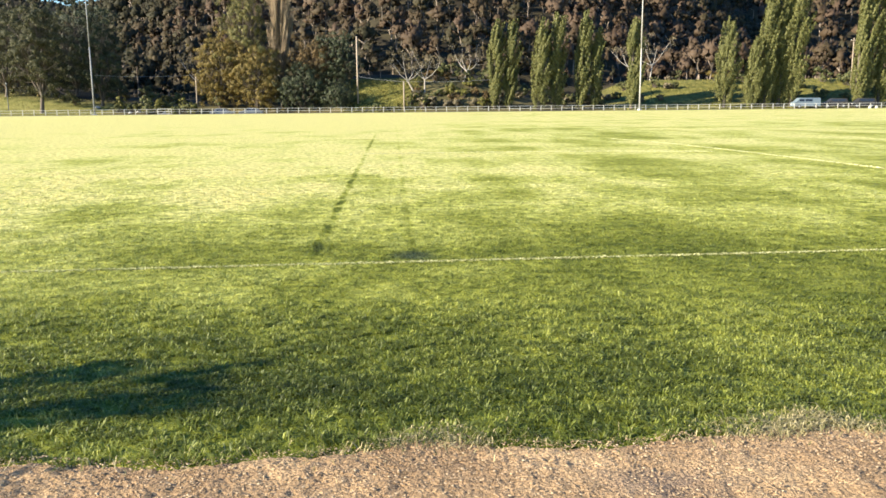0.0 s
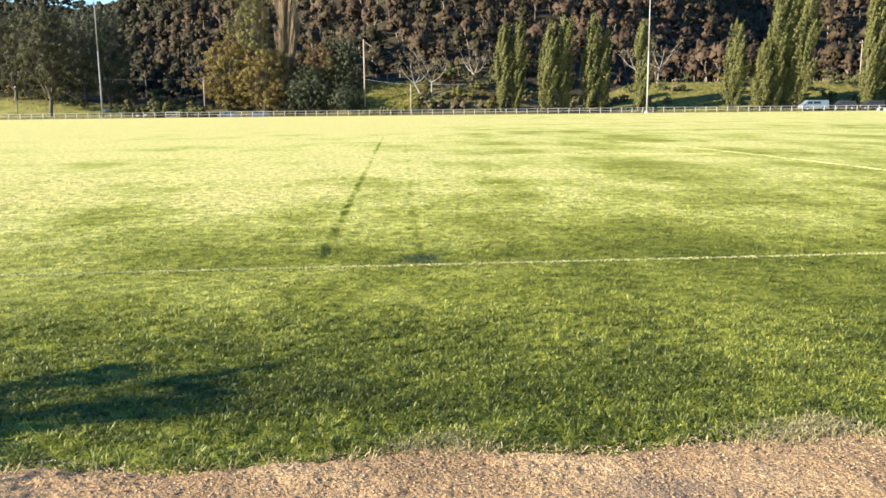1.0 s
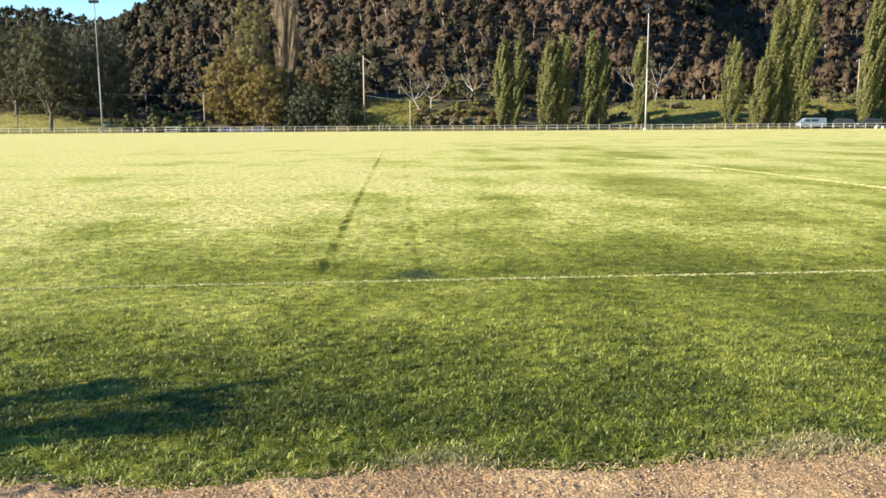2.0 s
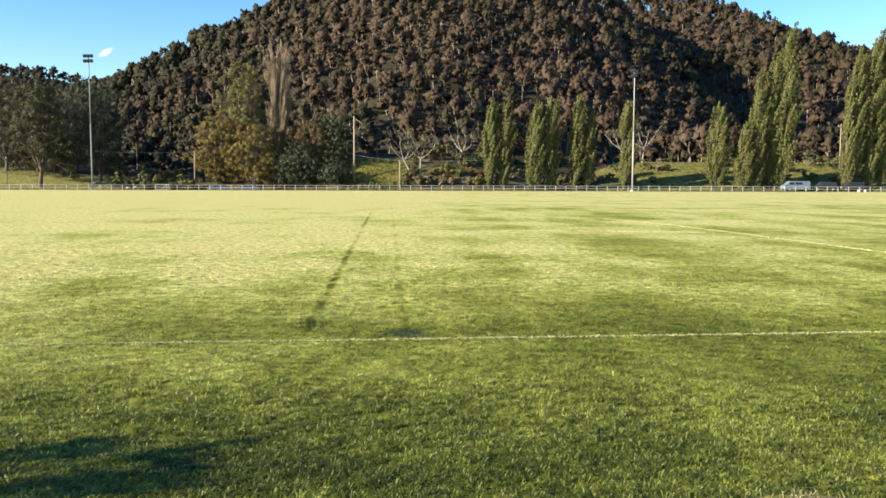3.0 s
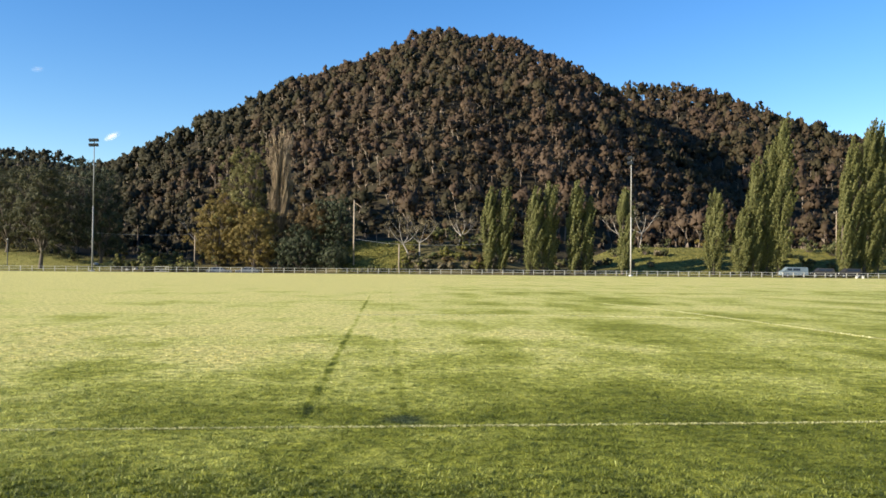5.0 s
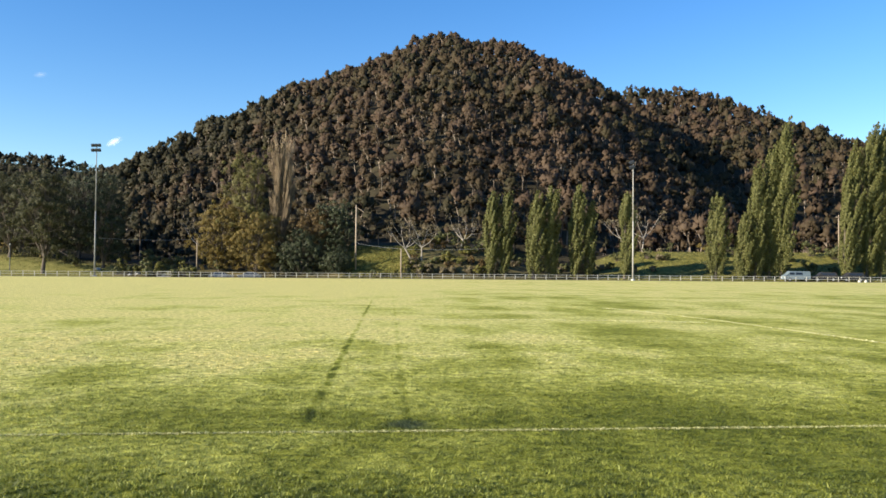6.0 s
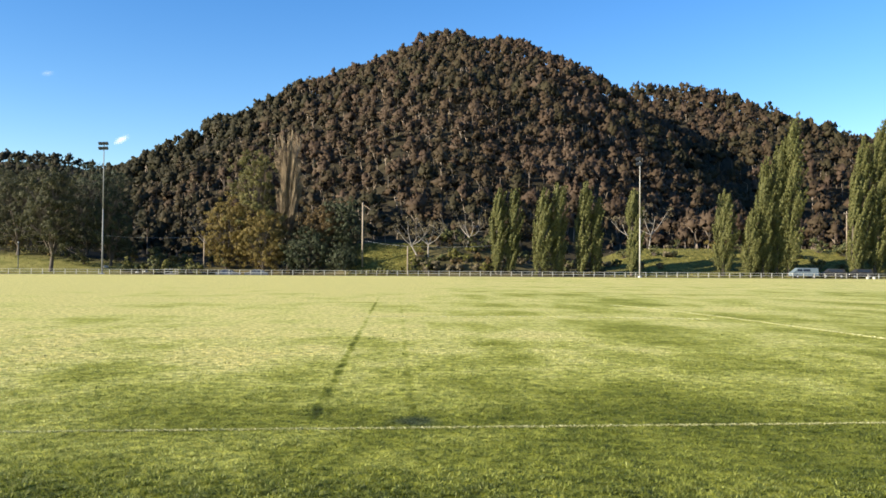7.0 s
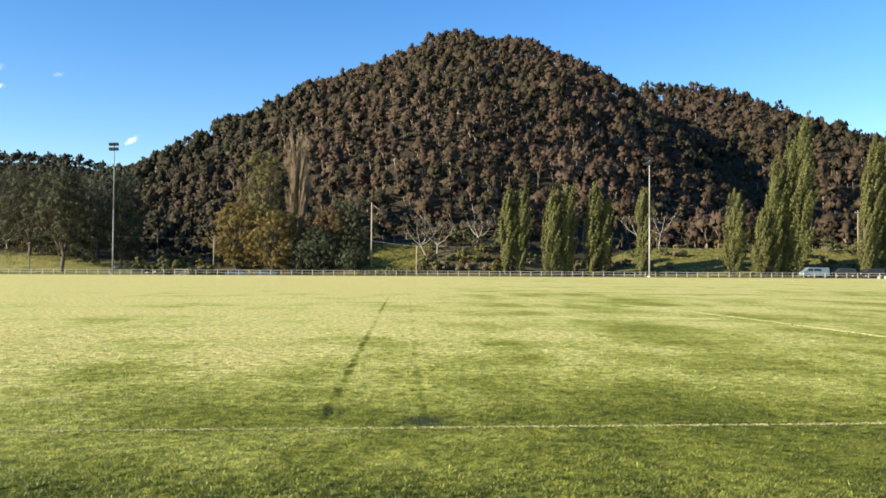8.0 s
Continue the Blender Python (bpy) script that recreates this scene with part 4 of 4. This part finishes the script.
def shrub(x, y, height, width, seed, mat, label, leaves=0, leaf=0.24, stems=20):
    rng = np.random.default_rng(seed)
    trunk, centres, radii = [], [], []
    for k in range(stems):
        a = rng.uniform(0, 6.28)
        tip = np.array([math.cos(a) * width * 0.5 * rng.random(), math.sin(a) * width * 0.5 * rng.random(), height * rng.uniform(0.2, 0.95)])
        trunk.append(rod_arrays((tip[0] * 0.2, tip[1] * 0.2, -0.1), tip, 0.04, 0.015, 4))
        centres.append(tip), radii.append(width * rng.uniform(0.06, 0.17))
    crown = [leaf_cloud(rng, np.array(centres), np.array(radii), leaves or int(500 + 260 * width), leaf)]
    return tree_thing("shrub", x, y, label, "shrub", trunk, crown, BARK, mat, "shrubs behind the fence")


_r = np.random.default_rng(55)
for k in range(64):
    sx = -92 + k * 2.85 + _r.uniform(-1, 1)
    if -20 < sx < -5 or 36 < sx < 50:
        continue
    sy = 161 + _r.uniform(0, 16) + (6 if -20 < sx < 2 else 0)
    big = _r.uniform(1.3, 3.3)
    choice = (YELLOW_LEAF, "yellow flowering wattle shrub") if _r.random() < 0.28 else (SHRUB_LEAF, "olive green shrub in rough grass")
    if sx < -62:
        big *= 0.6
    shrub(sx, sy, big, big * _r.uniform(1.2, 1.9), 500 + k, *choice)

for k in range(7):
    shrub(-15.5 + k * 1.5 + _r.uniform(-0.5, 0.5), 154.6 + _r.uniform(0, 1.5), _r.uniform(0.7, 1.5), _r.uniform(1.4, 2.4), 700 + k, *((WATTLE_LEAF, "low yellow-green wattle at the foot of the bank") if k % 2 else (SHRUB_LEAF, "low dull olive bush at the foot of the bank")))
for k in range(14):
    shrub(-61.0 + k * 1.15 + _r.uniform(-0.5, 0.5), 155.5 + _r.uniform(0, 4), _r.uniform(1.3, 3.4), _r.uniform(1.8, 3.4), 740 + k, *((WATTLE_LEAF, "yellow-green wattle bush by the fence") if k % 2 else (SHRUB_LEAF, "olive scrubby bush in rough grass")))
for k in range(36):
    shrub(-6.0 + k * 0.48 + _r.uniform(-0.5, 0.5), 155.5 + _r.uniform(0, 11), _r.uniform(1.0, 2.6), _r.uniform(1.8, 3.2), 760 + k,
          *((WATTLE_LEAF, "yellow flowering wattle bush"), (DRY_LEAF, "dry brown scrubby bush on the bank"), (RUST_LEAF, "rusty brown twiggy bush on the bank"), (SHRUB_LEAF, "brown-green scrubby bush on the bank"))[k % 4])
for k in range(16):
    shrub(10.5 + k * 1.45 + _r.uniform(-0.6, 0.6), 158.5 + _r.uniform(0, 10), _r.uniform(0.9, 2.2), _r.uniform(1.8, 3.2), 830 + k, *((SHRUB_LEAF, "dull green bush behind the poplars") if k % 3 else (DRY_LEAF, "dry brown bush behind the poplars")))
for k in range(9):
    shrub(36.5 + k * 1.7 + _r.uniform(-0.6, 0.6), 163.0 + _r.uniform(0, 20), _r.uniform(0.9, 2.4), _r.uniform(1.6, 3.0), 800 + k, *((DRY_LEAF, "dry brown scrubby bush in the clearing") if k % 2 else (SHRUB_LEAF, "dull green bush in the clearing")))
# unseen leafy stand-ins, added out of view to shade the near turf and gravel
for sx, sy, sh, sw, sn in ((-5.25, 3.10, 1.80, 1.20, 1500), (-5.1, 2.90, 1.45, 1.3, 700), (-4.3, 2.25, 1.2, 1.6, 520)):
    shrub(sx, sy, sh, sw, 900 + sn, SHRUB_LEAF, "unseen leafy shadow caster added beside the gravel edge", sn, 0.070, 40)



def build_meadow():
    """Long rough grass on the sunny bank, the paddock and the clearing."""
    mat = make_leaf("meadow_grass", [(0.0, (0.080, 0.084, 0.022)), (0.5, (0.165, 0.155, 0.036)), (1.0, (0.32, 0.27, 0.08))], 0.8)
    rng = np.random.default_rng(77)
    spots = [(-18.5, -4.0, 153.0, 167.0, 9000, 0.34), (-104.0, -62.0, 153.0, 172.0, 7000, 0.28), (30.0, 95.0, 154.0, 186.0, 12000, 0.34)]
    vs, fs, base = [], [], 0
    for xa, xb, ya, yb, n, tall in spots:
        x, y = rng.uniform(xa, xb, n), rng.uniform(ya, yb, n)
        v, f = blades(x, y, tall * rng.uniform(0.4, 1.3, n), rng.uniform(0.10, 0.22, n), rng.uniform(0.3, 1.5, n), True)
        v[..., 2] += terrain(x, y)[:, None] - 0.03
        vs.append(v.reshape(-1, 3)), fs.append(f + base)
        base += 3 * n
    tagged(new("meadow_grass", raw_mesh("meadow_grass", np.concatenate(vs), np.concatenate(fs), [mat])), "long rough yellow-green grass on bank and clearing", "grass", kind="stuff")


build_meadow()

# ================= vehicles =================
CAR_PALE = make_mottled("pale_car_paint", (0.10, 0.135, 0.155), (0.15, 0.19, 0.21), 1.5, rough=0.6, spec=0.5, depth=0.001, strength=0.1)
CAR_SILVER = make_mottled("silver_car_paint", (0.10, 0.105, 0.11), (0.15, 0.155, 0.16), 1.5, rough=0.3, metal=0.5, depth=0.001, strength=0.1)
CAR_DARK = make_mottled("dark_car_paint", (0.016, 0.016, 0.016), (0.036, 0.034, 0.033), 1.5, rough=0.6, spec=0.3, depth=0.001, strength=0.1)
TYRE = make_mottled("tyre_rubber", (0.015, 0.015, 0.015), (0.04, 0.04, 0.04), 6.0, rough=0.9)
CAR_GLASS, _n, _l, _b = material("car_window", 0.06, spec=0.7)
_b.inputs["Base Color"].default_value = (0.02, 0.025, 0.03, 1)
LENS, _n, _l, _b = material("lamp_lens", 0.15, spec=0.6)
_b.inputs["Base Color"].default_value = (0.75, 0.75, 0.72, 1)


def profile_body(bm, outline, half, tuck):
    """A side outline (x, z) drawn across the width, its upper points tucked in."""
    zs = [p[1] for p in outline]
    lo, hi = min(zs), max(zs)
    rows = []
    for side in (-1, 1):
        rows.append([bm.verts.new((px, side * (half - tuck * max(0, (pz - lo) / (hi - lo) - 0.45) / 0.55), pz)) for px, pz in outline])
    n = len(outline)
    for i in range(n):
        j = (i + 1) % n
        bm.faces.new((rows[0][i], rows[0][j], rows[1][j], rows[1][i]))
    bm.faces.new(rows[0][::-1])
    bm.faces.new(rows[1])
    bmesh.ops.recalc_face_normals(bm, faces=bm.faces)
    bmesh.ops.bevel(bm, geom=list(bm.edges), offset=0.05, segments=2, affect="EDGES")


def vehicle(name, x, y, turn, outline, panes, length, half, mat, label):
    car = empty(name, x, y, float(terrain(x, y)), label, "car", "parked vehicles")
    car.rotation_euler = (0, 0, turn)
    bm = bmesh.new()
    profile_body(bm, outline, half, 0.18)
    part("body", bm, mat, car)
    for xa, xb, za, zb in panes:
        for side in (-1, 1):
            bm = bmesh.new()
            box(bm, (xa + xb) / 2, side * (half - 0.11), (za + zb) / 2, xb - xa, 0.05, zb - za, 0.015, Matrix.Rotation(side * 0.22, 4, "X"))
            part("side_window", bm, CAR_GLASS, car)
    for wx in (-length * 0.31, length * 0.31):
        for side in (-1, 1):
            bm = bmesh.new()
            rod(bm, (wx, side * (half - 0.20), 0.32), (wx, side * (half + 0.01), 0.32), 0.32, 0.32, 20)
            wheel = part("wheel", bm, TYRE, car, "black rubber tyre")
            bm = bmesh.new()
            rod(bm, (wx, side * (half + 0.005), 0.32), (wx, side * (half + 0.02), 0.32), 0.20, 0.18, 14)
            part("rim", bm, GALV, wheel)
    for side in (-1, 1):
        bm = bmesh.new()
        box(bm, -length / 2 + 0.05, side * (half - 0.28), 0.72, 0.10, 0.30, 0.14, 0.02)
        part("headlight", bm, LENS, car)
    return car


VAN = [(-2.45, 0.35), (2.45, 0.35), (2.45, 1.70), (2.3, 1.84), (-1.3, 1.84), (-1.95, 1.20), (-2.4, 1.02)]
SEDAN = [(-2.2, 0.32), (2.2, 0.32), (2.2, 0.92), (1.5, 1.0), (0.95, 1.42), (-0.45, 1.44), (-1.15, 0.98), (-2.1, 0.82)]
WAGON = [(-2.25, 0.35), (2.25, 0.35), (2.25, 1.05), (2.0, 1.65), (-0.5, 1.70), (-1.2, 1.08), (-2.15, 0.92)]
vehicle("van", 66.2, 155.0, radians(2), VAN, [(-1.5, -0.6, 1.2, 1.62), (-0.4, 0.9, 1.2, 1.62)], 4.9, 0.92, CAR_PALE, "pale blue-grey van parked behind the fence")
vehicle("car", 71.6, 155.4, radians(-4), WAGON, [(-0.8, 0.4, 1.1, 1.5), (0.5, 1.7, 1.1, 1.5)], 4.5, 0.88, CAR_DARK, "dark station wagon parked behind the fence")
vehicle("car", 76.6, 155.2, radians(3), WAGON, [(-0.8, 0.4, 1.1, 1.5), (0.5, 1.7, 1.1, 1.5)], 4.5, 0.88, CAR_DARK, "dark station wagon parked beside the poplars")
vehicle("car", -40.6, 155.5, radians(178), SEDAN, [(-0.75, 0.1, 0.98, 1.3), (0.2, 0.95, 0.98, 1.3)], 4.4, 0.86, CAR_SILVER, "silver sedan parked behind the fence")
vehicle("car", -35.4, 156.0, radians(3), SEDAN, [(-0.75, 0.1, 0.98, 1.3), (0.2, 0.95, 0.98, 1.3)], 4.4, 0.86, CAR_SILVER, "silver sedan parked behind the fence")


def marker(x, y, label):
    ob = empty("marker_drum", x, y, 0.0, label, "marker", "white markers")
    bm = bmesh.new()
    rod(bm, (0, 0, 0), (0, 0, 0.36), 0.26, 0.24, 16)
    bmesh.ops.bevel(bm, geom=list(bm.edges), offset=0.03, segments=2, affect="EDGES")
    part("drum", bm, WHITE_PAINT, ob)
    bm = bmesh.new()
    rod(bm, (0, 0, 0.36), (0, 0, 0.42), 0.25, 0.14, 16)
    part("lid", bm, WHITE_PAINT, ob)


marker(74.1, 147.2, "white drum marker beside the fence")
marker(75.2, 147.1, "white drum marker beside the fence")

# ================= clouds =================


def cloud(s, e, wide, high, tilt, thick, seed):
    """A wisp of fair-weather cloud, very far off."""
    m, n, l, b = material("cloud_vapour", 1.0, spec=0.0)
    b.inputs["Base Color"].default_value = (0.9, 0.9, 0.92, 1)
    co = n.new("ShaderNodeTexCoord").outputs["Object"]
    length = n.new("ShaderNodeVectorMath")
    length.operation = "LENGTH"
    mp = n.new("ShaderNodeMapping")
    mp.inputs["Scale"].default_value = (2 / wide, 2 / high, 1)
    l.new(co, mp.inputs["Vector"])
    l.new(mp.outputs[0], length.inputs[0])
    puffs = noise_of(n, l, 6.0 / wide, 5, 0.6, (1, 1.6, 1), "object")
    edge = calc(n, l, "SUBTRACT", 1.15, calc(n, l, "ADD", length.outputs["Value"], calc(n, l, "MULTIPLY", puffs, 0.9)))
    l.new(calc(n, l, "MULTIPLY", edge, thick, clamp=True), b.inputs["Alpha"])
    d = 3200.0
    bm = bmesh.new()
    bmesh.ops.create_grid(bm, x_segments=8, y_segments=4, size=0.5, matrix=Matrix.Diagonal((wide, high, 1, 1)))
    ob = new("cloud", mesh_of("cloud", bm, m))
    ob.matrix_world = pose(s * d, d, EYE_Z + e * d, 90, 0, 0) @ pose(0, 0, 0, 0, 0, tilt)
    tagged(ob, "small white wisp of cloud in blue sky", "cloud", kind="structure")


cloud(-0.392, 0.151, 100, 40, 24, 1.2, 1)
cloud(-0.558, 0.217, 110, 38, 3, 1.3, 2)
cloud(-0.556, 0.240, 90, 50, 10, 0.3, 3)
cloud(-0.482, 0.231, 80, 34, 0, 0.25, 4)

# ================= park lamp, gate and rocks behind the fence =================


def park_lamp(x, y, height):
    ob = empty("park_lamp", x, y, float(terrain(x, y)), "slim dark park lamp with dull grey globe", "lamp")
    bm = bmesh.new()
    rod(bm, (0, 0, -0.2), (0, 0, height), 0.09, 0.06, 10)
    part("pole", bm, LAMP_CASE, ob)
    bm = bmesh.new()
    rod(bm, (0, 0, height), (0, 0, height + 0.12), 0.12, 0.16, 10)
    part("collar", bm, LAMP_CASE, ob)
    bm = bmesh.new()
    bmesh.ops.create_icosphere(bm, subdivisions=3, radius=0.17, matrix=Matrix.Translation((0, 0, height + 0.25)))
    part("globe", bm, GALV, ob, "dull grey globe", True)


park_lamp(-82.2, 160, 4.8)


def gate(x0, x1, height):
    """A tubular gate hung in the fence line, standing shut just proud of the rails."""
    y = fence_y((x0 + x1) / 2) - 0.22
    ob = empty("gate", x0, y, 0, "white tubular steel gate standing shut in the fence", "gate")
    w = x1 - x0
    for name, a, b in (("stile", (0, 0, 0.0), (0, 0, height)), ("stile", (w, 0, 0.0), (w, 0, height)), ("rail", (0, 0, height), (w, 0, height)), ("rail", (0, 0, 0.14), (w, 0, 0.14)), ("rail", (0, 0, 0.55), (w, 0, 0.55))):
        bm = bmesh.new()
        rod(bm, a, b, 0.04, 0.04, 8)
        part(name, bm, WHITE_PAINT, ob)
    bm = bmesh.new()
    box(bm, w - 0.08, -0.05, height * 0.6, 0.16, 0.04, 0.06, 0.008)
    part("latch", bm, GALV, ob)


gate(-49.6, -47.2, 0.98)
ROCK = make_mottled("pale_rock", (0.26, 0.24, 0.20), (0.50, 0.47, 0.41), 2.0, depth=0.03)


def rock(x, y, size, seed):
    bm = bmesh.new()
    bmesh.ops.create_icosphere(bm, subdivisions=3, radius=size)
    for v in bm.verts:
        v.co *= 1 + 0.45 * noise.noise(v.co / size * 1.3 + Vector((seed, 0, 0)))
        v.co.z = max(v.co.z * 0.62, -0.25 * size)
    ob = new("rock", mesh_of("rock", bm, ROCK))
    ob.location = (x, y, float(terrain(x, y)) + 0.2 * size)
    tagged(ob, "pale grey weathered rock on rough grass", "rock", "rocks")


for k, (rx, ry, rs) in enumerate([(-66.5, 163, 0.55), (-58.2, 157, 0.35), (-57.0, 158, 0.45), (-54.5, 157.5, 0.50), (-53.0, 158.5, 0.40), (-51.6, 157.2, 0.55)]):
    rock(rx, ry, rs, k * 7.3)
